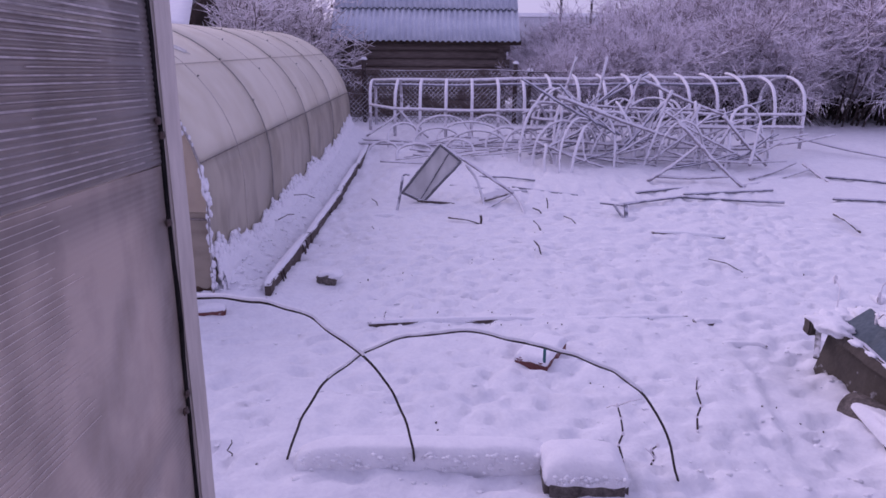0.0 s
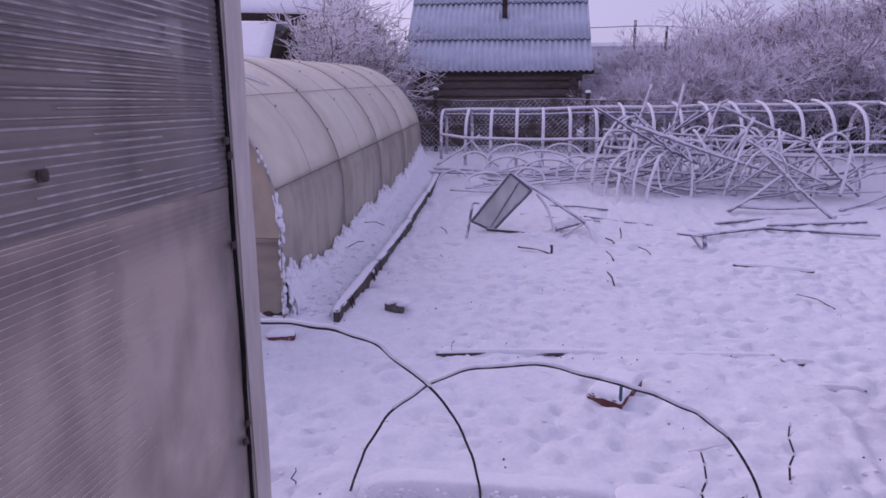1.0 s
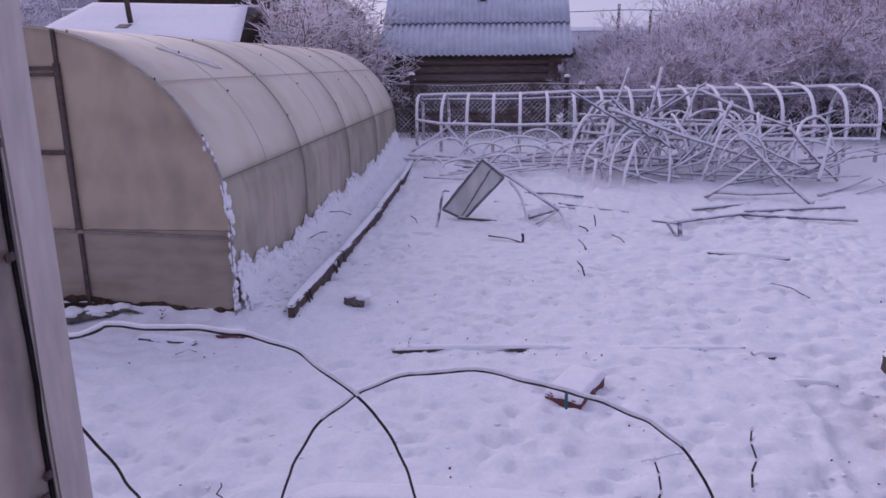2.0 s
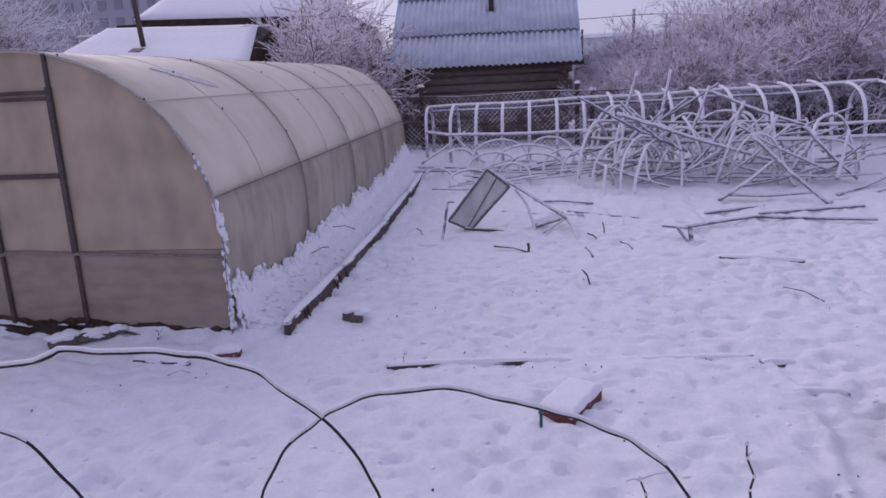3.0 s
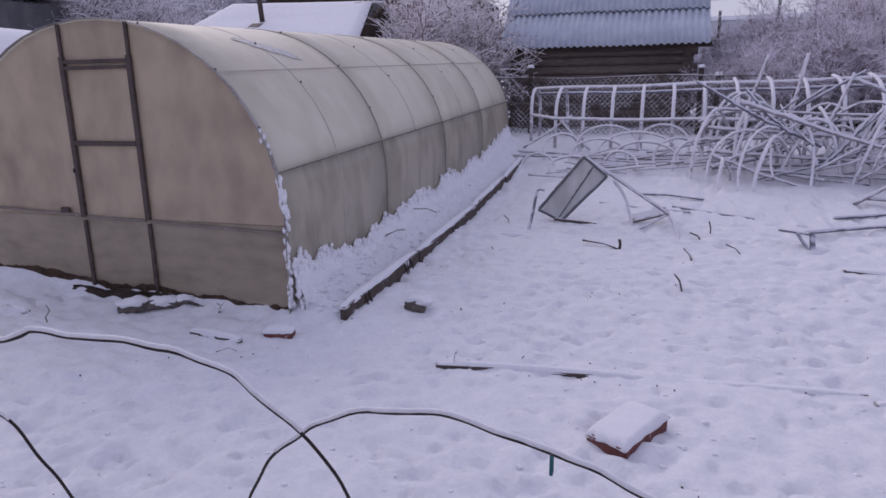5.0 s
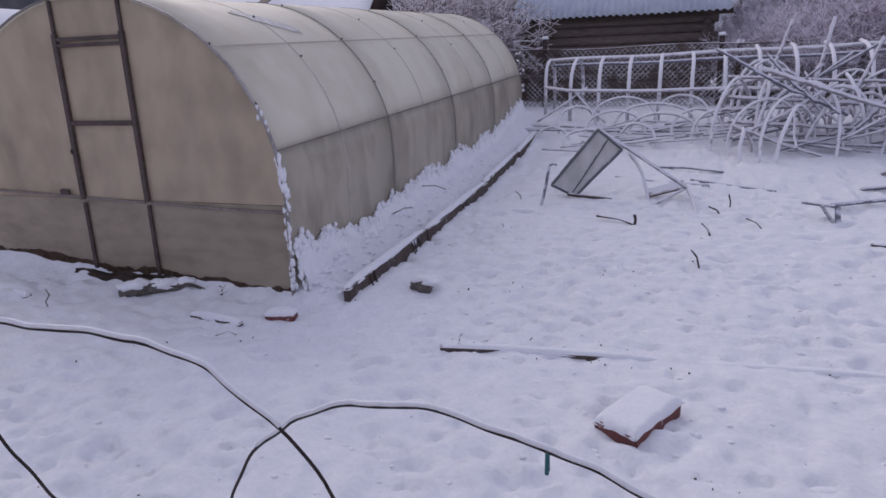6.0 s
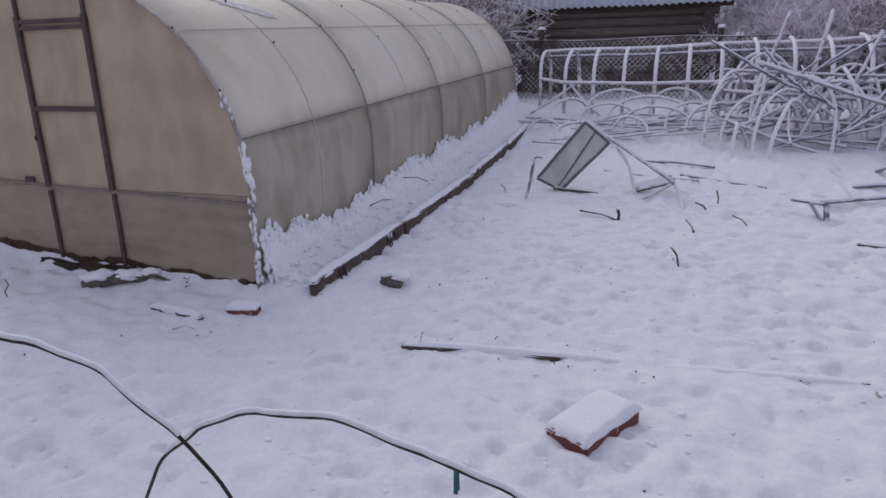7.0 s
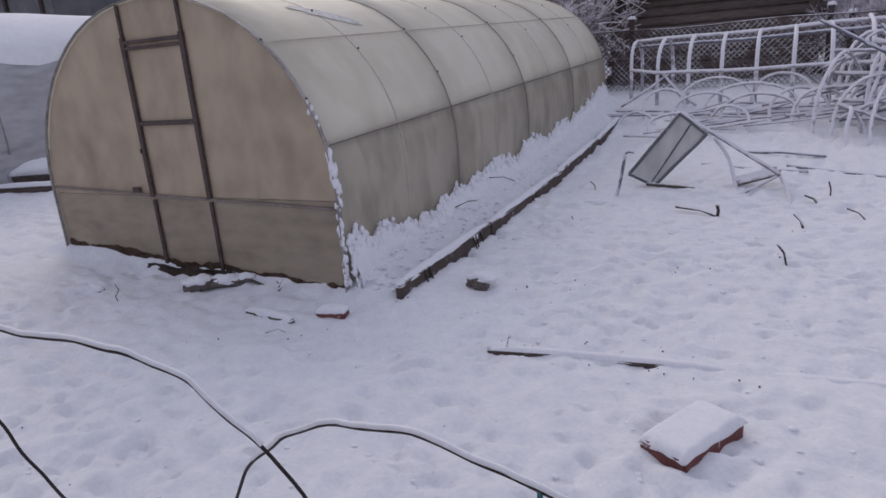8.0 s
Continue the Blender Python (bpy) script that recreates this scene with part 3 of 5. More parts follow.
# ---------------------------------------------------------------- foreground door leaf
def open_door():
    """The leaf of an opened door, beside the way out."""
    d = thing("open_door", "open greenhouse door of fluted grey polycarbonate with a white edge", "door", at=(-0.52, 0.42, 0))
    off = Vector((-0.52, 0.42, 0))
    x, y0, y1, z0, z1 = -0.52, 0.40, 1.212, -0.06, 2.02

    def fluted(name, za, zb, mat, label, ridge):
        n = int((zb - za) / 0.005)
        verts, faces = [], []
        for i in range(n + 1):
            z = za + (zb - za) * i / n
            for yy in (y0, y1):
                verts.append((x + (ridge if i % 2 else 0.0) - off.x, yy - off.y, z))
        for i in range(n):
            faces.append((2 * i, 2 * i + 1, 2 * i + 3, 2 * i + 2))
        m = len(verts)
        verts += [(x - 0.008 - off.x, yy - off.y, zz) for yy, zz in ((y0, za), (y1, za), (y1, zb), (y0, zb))]
        faces += [(m, m + 3, m + 2, m + 1), (0, m, m + 1, 1), (2 * n, 2 * n + 1, m + 2, m + 3)]
        ob = mesh_object(name, verts, faces, mat, d, label)
        return ob

    low = fluted("lower_sheet", z0, 1.53, POLY_DOOR, "milky grey translucent sheet with faint flutes", 0.0003)
    top = fluted("upper_sheet", 1.532, z1, POLY_UPPER, "smoky translucent sheet with strong horizontal flutes", 0.0022)
    jig = random.Random(17)
    for i in range(60):
        z = 1.545 + 0.0105 * i
        ya = y0 + 0.02 if i % 3 else jig.uniform(y0, y1 - 0.35)
        yb = y1 - 0.04 if i % 4 else jig.uniform(y0 + 0.5, y1 - 0.02)
        part("flute_web", slab((0.0016, yb - ya, jig.uniform(0.0012, 0.0028)), Matrix.Translation(Vector((x + 0.003, (ya + yb) / 2, z)) - off), 0), WEB, top)
    for i in range(34):
        z = 1.18 + 0.0105 * i
        part("flute_web", slab((0.001, jig.uniform(0.3, 0.5), 0.0008), Matrix.Translation(Vector((x + 0.0012, 0.66, z)) - off), 0), WEB_LOW, low)
    part("edge_stile", slab((0.035, 0.08, z1 - z0), Matrix.Translation(Vector((x - 0.008, 1.258, (z0 + z1) / 2)) - off), 0.004, 0.002, 20), PAINT, d, "worn white painted edge stile")
    part("gasket", slab((0.010, 0.006, z1 - z0), Matrix.Translation(Vector((x + 0.002, 1.212, (z0 + z1) / 2)) - off), 0.003, 0.004, 30), RUBBER, d, "black torn gasket")
    for z in (1.5, 0.62):
        part("rear_rail", slab((0.025, y1 - y0, 0.03 if z < 1 else 0.045), Matrix.Translation(Vector((x - 0.026, (y0 + y1) / 2, z)) - off), 0.003), STEEL, d)
    part("rear_post", slab((0.025, 0.05, z1 - z0), Matrix.Translation(Vector((x - 0.026, 1.18, (z0 + z1) / 2)) - off), 0.003), STEEL, d)
    part("rear_brace", beam(Vector((x - 0.026, 0.5, 0.66)) - off, Vector((x - 0.026, 1.16, 1.05)) - off, 0.02, 0.035), STEEL, d)
    for y, z in ((1.197, 1.612), (0.735, 1.6), (1.2, 1.424), (1.19, 1.039), (1.21, 1.585), (1.205, 1.07)):
        s = part("bolt", lump(0.0075, (0.8, 1, 1), z * 9, 0.25), STEEL, d, "", True)
        s.location = Vector((x + 0.007, y, z)) - off
        part("washer", slab((0.003, 0.019, 0.014), None, 0.005), STEEL, s)
    part("pivot_post", slab((0.05, 0.05, 2.1), Matrix.Translation(Vector((x - 0.01, 0.37, 0.98)) - off), 0.005), PAINT, d)


open_door()


def unseen_greenhouse():
    """Unseen greenhouse added behind the open door at the way out; shades near snow."""
    g = thing("unseen_greenhouse", "unseen arched grey polycarbonate greenhouse with an open doorway, added to shade the near snow", "greenhouse", at=(0, 0.3, 0))
    half, top, y0, y1 = 1.5, 2.15, 0.3, -5.7

    def outline(n=20):
        pts = [(half, -0.1), (half, 0.5)]
        pts += [(half * math.cos(math.pi * i / n), 0.62 + (top - 0.62) * math.sin(math.pi * i / n)) for i in range(n + 1)]
        return pts + [(-half, 0.5), (-half, -0.1)]

    bm = bmesh.new()
    rows = [[bm.verts.new((x, y - 0.3, z)) for x, z in outline()] for y in np.linspace(y1, y0, 5)]
    for r0, r1 in zip(rows, rows[1:]):
        for i in range(len(r0) - 1):
            bm.faces.new((r0[i], r0[i + 1], r1[i + 1], r1[i]))
    bm.faces.new(rows[0])
    bmesh.ops.solidify(bm, geom=bm.faces[:], thickness=0.008)
    part("cover", bm, POLY_DOOR, g, "", True)
    for s in (1, -1):
        inner = 0.47 if s > 0 else 0.56
        pts = [(s * inner, -0.1)] + [(s * half, -0.1), (s * half, 0.5)] + [(s * half * math.cos(a), 0.62 + (top - 0.62) * math.sin(a)) for a in np.linspace(0, math.acos(inner / half), 9)]
        bm = bmesh.new()
        f, k = [bm.verts.new((x, 0.0, z)) for x, z in pts], [bm.verts.new((x, -0.008, z)) for x, z in pts]
        bm.faces.new(f), bm.faces.new(k[::-1])
        for i in range(len(pts)):
            j = (i + 1) % len(pts)
            bm.faces.new((f[i], k[i], k[j], f[j]))
        part("front_panel", bm, POLY_DOOR, g)
        part("jamb", slab((0.04, 0.04, 2.1), pose(s * (inner + 0.02), 0.0, 0.95), 0.004), STEEL, g)
    part("lintel", slab((1.05, 0.04, 0.05), pose(-0.04, 0.0, 2.0), 0.004), STEEL, g)


unseen_greenhouse()


# ---------------------------------------------------------------- hoops over the bed
def hoop(points, label, r=0.0056):
    h = thing("garden_hoop", label, "garden hoop", "black hoops over the snowy bed", at=points[0])
    o = Vector(points[0])
    line = [p - o + 0.013 * Vector(noise.noise_vector(p * 8)) for p in rounded(points, 7)]
    rod("hose", line, r, HOSE, h, "", 8)
    # snow lying along the flatter stretch
    top = [p + Vector((0, 0, r + 0.0045)) for i, p in enumerate(line[1:-1], 1) if abs((line[i + 1] - line[i - 1]).normalized().z) < 0.72]
    if len(top) > 3:
        rod("snow_line", [p + Vector((0, 0, 0.004 * noise.noise(p * 20))) for p in top], 0.0078, SNOW_CAP, h, "thin line of snow on the hose", 6)
    return h


hoop([(-0.74, 2.69, -0.12), (-0.62, 2.68, 0.2), (-0.5, 2.67, 0.38), (-0.36, 2.66, 0.5), (-0.15, 2.65, 0.595), (0.1, 2.63, 0.625), (0.3, 2.62, 0.595), (0.48, 2.61, 0.555),
      (0.65, 2.6, 0.5), (0.8, 2.59, 0.42), (0.9, 2.58, 0.32), (1.0, 2.575, 0.15), (1.07, 2.57, -0.12)], "thin black hose hoop bent over the snow, snow along its top")
hoop([(-0.12, 2.64, -0.1), (-0.125, 2.61, 0.1), (-0.2, 2.58, 0.34), (-0.33, 2.55, 0.545), (-0.48, 2.52, 0.67), (-0.6, 2.5, 0.77), (-0.83, 2.45, 0.825), (-1.04, 2.41, 0.85), (-1.16, 2.39, 0.86),
      (-1.22, 2.37, 0.84), (-1.5, 2.34, 0.78), (-1.75, 2.32, 0.6), (-1.95, 2.3, 0.3), (-2.05, 2.3, -0.12)], "thin black kinked hose hoop crossing its neighbour")
hoop([(-1.25, 2.6, -0.12), (-1.24, 2.57, 0.03), (-1.25, 2.5, 0.19), (-1.29, 2.46, 0.33), (-1.37, 2.45, 0.44), (-1.46, 2.43, 0.525), (-1.55, 2.42, 0.57), (-1.75, 2.4, 0.63), (-2.05, 2.38, 0.64), (-2.35, 2.42, 0.5), (-2.6, 2.5, 0.2), (-2.7, 2.55, -0.12)],
     "low black hose hoop with one foot in the snow")


def peg():
    p = thing("clothes_peg", "small teal plastic peg clipped on the hose hoop", "peg", at=(0.44, 2.612, 0.565))
    for s in (-1, 1):
        part("leg", slab((0.011, 0.006, 0.085), pose(0, s * 0.005, -0.025, s * 4), 0.002), PEG, p)
    part("spring", slab((0.014, 0.016, 0.008), pose(0, 0, 0), 0.002), STEEL, p)


peg()


# ---------------------------------------------------------------- small things on the snow
def red_box():
    b = thing("clay_block", "red clay building block under a thick snow cushion", "block", at=(0.64, 3.93, -0.082))
    part("body", slab((0.21, 0.42, 0.15), pose(0, 0, 0.0, 0, 0, -27), 0.008, 0.006, 3), RED, b)
    bm = pillow(0.219, 0.43, 0.03, 4.4, 0.022, 30, 40, 9)
    bm.transform(pose(0, 0, 0.075, 0, 0, -27))
    part("snow_cap", bm, SNOW_CAP, b, "thick snow cushion", True)


red_box()


def capped(name, label, category, at, size, turn, mat, snow=0.05, tilt=0.0, seed=1.0, group="", skirt=0.015, wide=1.0):
    """A piece of timber or stone lying in the snow with a snow cushion."""
    b = thing(name, label, category, group, at)
    part("body", slab(size, pose(0, 0, 0, tilt, 0, turn), min(size) * 0.15, 0.012, 5), mat, b)
    bm = pillow(size[0] * 1.02 + 0.02 * (wide > 1), size[1] * 1.05 * wide, snow, seed, skirt, 40, 16, 6 if wide > 1 else 4)
    bm.transform(pose(0, 0, size[2] / 2 - 0.004, tilt, 0, turn))
    part("snow_cap", bm, SNOW_CAP, b, "soft snow cushion", True)
    return b


capped("bed_border", "long timber bed border thickly covered with snow", "bed border", (-0.07, 2.7, -0.035), (1.16, 0.1, 0.1), 0, BOARD, 0.05, 0, 2.0, skirt=0.09, wide=1.5)
capped("concrete_block", "concrete block in the snow with a thick rounded snow cap", "block", (0.63, 2.58, -0.045), (0.36, 0.26, 0.15), -3, STONE, 0.075, 0, 5.0, skirt=0.03, wide=1.0)
capped("old_brick", "reddish brick lying half buried under snow", "brick", (-1.79, 4.8, -0.108), (0.21, 0.1, 0.07), 12, RED, 0.032, 0, 6.0)


def snowy_branch():
    b = thing("fallen_branch", "thick broken branch under snow beside the greenhouse door", "branch", at=(-3.0, 4.94, -0.06))
    rod("limb", rounded([(-0.2, -0.13, -0.02), (-0.08, -0.05, 0.015), (0.06, 0.04, 0.02), (0.2, 0.13, 0.0)], 5), 0.052, STONE, b, "", 9, 0.036)
    rod("twig", rounded([(0.12, 0.08, 0.02), (0.26, 0.1, 0.03), (0.4, 0.1, 0.0)], 4), 0.02, STONE, b, "", 6, 0.01)
    for k in range(7):
        t = k / 6
        bm = lump(0.06 + 0.02 * math.sin(k * 2.1), (1.2, 0.9, 0.55), 60 + k * 1.7, 0.5, 3)
        bm.transform(pose(-0.17 + 0.36 * t, -0.09 + 0.23 * t, 0.045 + 0.01 * math.sin(k), 0, 0, 35))
        part("snow_cap", bm, SNOW_CAP, b, "lumpy snow cushion", True)


snowy_branch()


def stump():
    s = thing("wood_chunk", "short dark log end poking out of the snow", "log", at=(-1.03, 5.57, -0.09))
    part("body", lump(0.08, (1.1, 0.9, 0.75), 3.3, 0.5, 3), STONE, s, "", True)
    bm = lump(0.085, (1.35, 1.0, 0.5), 8.1, 0.4, 3)
    bm.transform(pose(0.03, 0.02, 0.045))
    part("snow_cap", bm, SNOW_CAP, s, "", True)


stump()
capped("buried_board", "buried narrow board showing a dark edge in the snow", "board", (0.1, 4.665, -0.13), (1.3, 0.05, 0.06), 5, BOARD, 0.022, 0, 9.0, "buried edging boards")
capped("buried_board", "buried narrow board almost hidden in the snow", "board", (1.3, 4.78, -0.15), (1.25, 0.06, 0.05), 6, BOARD, 0.025, 0, 10.0, "buried edging boards")
capped("buried_stick", "buried branch almost hidden in the snow", "branch", (-2.2, 4.62, -0.105), (0.45, 0.05, 0.04), -8, BOARD, 0.035, 0, 11.0)
def fallen_log():
    g = thing("fallen_log", "bark-covered log lying under a soft snow cushion", "log", at=(2.36, 2.83, -0.075))
    rod("trunk", [(-0.12 + 0.05 * math.sin(k), 0.42 - 0.17 * k, 0.02 + 0.01 * math.sin(k * 2.0)) for k in range(6)], 0.1, STONE, g, "", 14, 0.09)
    bm = lump(0.5, (0.2, 0.95, 0.13), 12.0, 0.35, 4)
    bm.transform(pose(-0.1, 0.0, 0.075, 0, 0, 2))
    part("snow_cap", bm, SNOW_CAP, g, "soft rounded snow cushion", True)


fallen_log()
capped("long_plank", "long plank lying flat in the snow", "plank", (2.75, 7.2, -0.05), (0.78, 0.07, 0.05), -14, BOARD, 0.025, 0, 13.0)
capped("flat_plank", "short dark plank under snow", "plank", (-0.72, 7.95, -0.03), (0.3, 0.06, 0.05), 3, BOARD, 0.025, 0, 14.0)
for k, (x, y, w, turn) in enumerate(((2.02, 4.70, 0.22, 2), (2.08, 4.22, 0.3, -4), (1.35, 3.62, 0.12, 12), (-3.9, 4.55, 0.2, -10))):
    capped("stub_board", "dark board edge peeping out of the snow", "board", (x, y, float(ground(x, y)) - (0.045 if k == 2 else 0.01)), (w, 0.05, 0.035), turn, BOARD, 0.025, 0, 15.0 + k, "board edges in the snow")


def sapling(name, label, base, height, lean, side, seed, r=0.006, buds=True):
    """A bare upright shoot with buds and a few side twigs."""
    rnd = random.Random(seed)
    t = thing(name, label, "shoot", "bare shoots in the snow", base)
    pts = [Vector((lean * k / 5 * height + 0.012 * math.sin(k * 2 + seed), 0.01 * math.cos(k * 3), -0.05 + (height + 0.05) * k / 5)) for k in range(6)]
    rod("stalk", pts, r, STEM, t, "", 6, r * 0.6)
    for i, p in enumerate(pts[1:]):
        if buds:
            part("bud", lump(0.011, (0.8, 0.8, 1.3), i + seed, 0.3, 1), TWIG, t).location = p
    for a, b in side:
        p = pts[a]
        rod("side_twig", [p, p + Vector(b) * 0.5 + Vector((0, 0, 0.006)), p + Vector(b)], r * 0.7, TWIG, t, "", 5, r * 0.4)
    return t


sapling("bare_shoot", "thin bare brown shoot with side twigs standing in the snow", (0.855, 2.72, -0.06), 0.3, -0.14, [(5, (0.11, 0, 0.035)), (0, (-0.12, 0.02, 0.04)), (5, (-0.05, 0, -0.01))], 1)
sapling("bare_shoot", "slender bare brown shoot with buds standing in the snow", (1.31, 2.98, -0.06), 0.31, -0.14, [(4, (0.02, 0, 0.03))], 2)
sapling("bare_shoot", "short stub of a shoot beside the bed border", (0.97, 2.7, -0.06), 0.11, 0.2, [(3, (-0.05, 0, 0.05))], 3)
sapling("thin_stem", "thin dry stem poking out of the snow", (-0.43, 4.62, -0.13), 0.11, 0.02, [], 4, 0.004)
sapling("thin_stem", "short dry stem poking out of the snow", (-1.0, 2.75, -0.06), 0.09, 0.1, [], 5, 0.004, False)
sapling("thin_stem", "thin bent dry stem near the greenhouse front", (-3.55, 4.45, -0.12), 0.2, 0.25, [], 6, 0.005, False)
sapling("dry_weed", "frosted dry weed at the greenhouse foot", (-2.45, 5.02, -0.1), 0.1, 0.1, [(2, (0.08, 0, 0.06)), (3, (-0.08, 0, 0.05)), (4, (0.06, 0, 0.05))], 7, 0.006)
sapling("dry_weed", "frosted dry weed at the greenhouse foot", (-4.75, 5.0, -0.1), 0.08, -0.5, [(2, (0.08, 0, 0.06)), (3, (-0.08, 0, 0.05))], 8, 0.006)

STICKS = [  # two ends and a thickness
    ((0.93, 6.52, 0.05), (1.0, 6.4, -0.08), 0.014), ((0.44, 7.58, 0.08), (0.44, 7.6, -0.06), 0.026), ((0.06, 7.8, 0.0), (0.5, 7.58, -0.03), 0.02),
    ((2.6, 6.2, -0.04), (2.85, 5.95, -0.09), 0.012), ((4.9, 8.1, 0.02), (4.75, 7.3, 0.0), 0.024), ((-0.95, 8.6, 0.07), (-0.83, 8.35, 0.01), 0.012),
    ((1.35, 8.5, 0.12), (1.37, 8.48, -0.05), 0.013), ((1.05, 7.45, 0.05), (1.13, 7.3, -0.06), 0.018), ((1.15, 8.3, 0.03), (1.28, 8.15, -0.04), 0.02),
    ((1.45, 7.75, 0.04), (1.6, 7.6, -0.03), 0.012), ((-1.72, 6.7, 0.2), (-1.6, 6.9, 0.24), 0.01), ((-1.75, 7.6, 0.3), (-1.55, 7.8, 0.25), 0.01),
     ((-2.0, 4.35, -0.09), (-1.86, 4.38, -0.06), 0.006),
]
for a, b, r in STICKS:
    mid = (Vector(a) + Vector(b)) / 2 + Vector((0.01, 0.02, 0.012))
    o = Vector(b)
    r *= 0.62
    s = rod("dry_stick", [Vector(a) - o, mid - o, Vector((0, 0, -0.02))], r, BOARD if abs(a[2] - b[2]) < 0.06 else STEM, None, "", 6, r * 0.8)
    s.location = o
    tagged(s, "short dark dry stick stuck in the snow", "stick", "sticks scattered on the snow")


from mathutils import bvhtree


def stubble():
    """Stubs of weeds and crumbs of soil poking through the snow."""
    rnd = random.Random(77)
    verts, faces = [], []
    sheet = bpy.data.objects["ground"].data
    snow = bvhtree.BVHTree.FromPolygons([v.co for v in sheet.vertices], [tuple(q.vertices) for q in sheet.polygons])

    def stub(x, y, h, r, lean):
        z = snow.ray_cast(Vector((x, y, 3)), Vector((0, 0, -1)))[0].z
        top = Vector((x + lean[0] * h, y + lean[1] * h, z + h))
        n0 = len(verts)
        for c, q in ((Vector((x, y, z - 0.03)), r), (top, r * 0.6)):
            for k in range(5):
                w = k * 1.2566
                verts.append(c + Vector((math.cos(w) * q, math.sin(w) * q, 0)))
        faces.extend((n0 + k, n0 + (k + 1) % 5, n0 + 5 + (k + 1) % 5, n0 + 5 + k) for k in range(5))
        faces.append(tuple(n0 + 5 + k for k in range(5)))

    for cluster in range(46):
        cx, cy = rnd.uniform(-2.6, 3.6), 2.6 + 5.0 * rnd.random() ** 1.2
        if cluster % 5 == 0:
            cx, cy = rnd.uniform(-0.5, 1.6), 4.6 + rnd.uniform(-0.1, 0.15)
        for k in range(rnd.randint(1, 3)):
            stub(cx + rnd.gauss(0, 0.07), cy + rnd.gauss(0, 0.05), rnd.uniform(0.001, 0.012), rnd.uniform(0.003, 0.009), (rnd.uniform(-1, 1), rnd.uniform(-1, 1)))
    ob = mesh_object("weed_stubble", verts, faces, STEM)
    tagged(ob, "dark weed stubs and crumbs poking through the snow", "weed stubble", kind="stuff")


stubble()


def snow_crumbs():
    """Small clods and crumbs of snow lying on the crust, thickest at the bed border."""
    rnd = random.Random(31)
    sheet = bpy.data.objects["ground"].data
    snow = bvhtree.BVHTree.FromPolygons([v.co for v in sheet.vertices], [tuple(q.vertices) for q in sheet.polygons])
    ball = bmesh.new()
    bmesh.ops.create_icosphere(ball, subdivisions=2, radius=1)
    shape = [v.co.copy() for v in ball.verts]
    tris = [tuple(v.index for v in f.verts) for f in ball.faces]
    ball.free()
    verts, faces = [], []

    def clod(o, r, flat, k):
        n0 = len(verts)
        for v in shape:
            q = r * (1 + 0.6 * noise.noise(v * 1.7 + Vector((k * 1.3, 0, 0))))
            verts.append((o.x + v.x * q * 1.3, o.y + v.y * q, o.z + v.z * q * flat))
        faces.extend(tuple(n0 + i for i in t) for t in tris)

    for k in range(520):
        x, y = rnd.uniform(-2.2, 3.2), 2.5 + 4.5 * rnd.random() ** 1.6
        p = snow.ray_cast(Vector((x, y, 3)), Vector((0, 0, -1)))[0]
        clod(p, rnd.uniform(0.005, 0.02) * rnd.random() ** 0.5, rnd.uniform(0.35, 0.7), k)
    for k in range(420):
        x, y = rnd.uniform(-1.86, -1.47), 5.15 + 5.0 * rnd.random() ** 1.3
        p = snow.ray_cast(Vector((x, y, 3)), Vector((0, 0, -1)))[0]
        clod(p, rnd.uniform(0.008, 0.03) * rnd.random() ** 0.4, rnd.uniform(0.35, 0.7), k)
    for k in range(130):
        clod(Vector((rnd.uniform(-0.64, 0.48), 2.62 + rnd.gauss(0, 0.012), rnd.uniform(-0.04, 0.04))), rnd.uniform(0.004, 0.011), 0.7, k)
    for k in range(70):
        clod(Vector((rnd.uniform(0.46, 0.8), 2.445 + rnd.gauss(0, 0.008), rnd.uniform(0.01, 0.045))), rnd.uniform(0.004, 0.009), 0.7, k)
    ob = mesh_object("snow_crumbs", verts, faces, SNOW_CAP, shade=True)
    tagged(ob, "small crumbs of snow lying on the frozen crust", "snow crumbs", kind="stuff")


snow_crumbs()


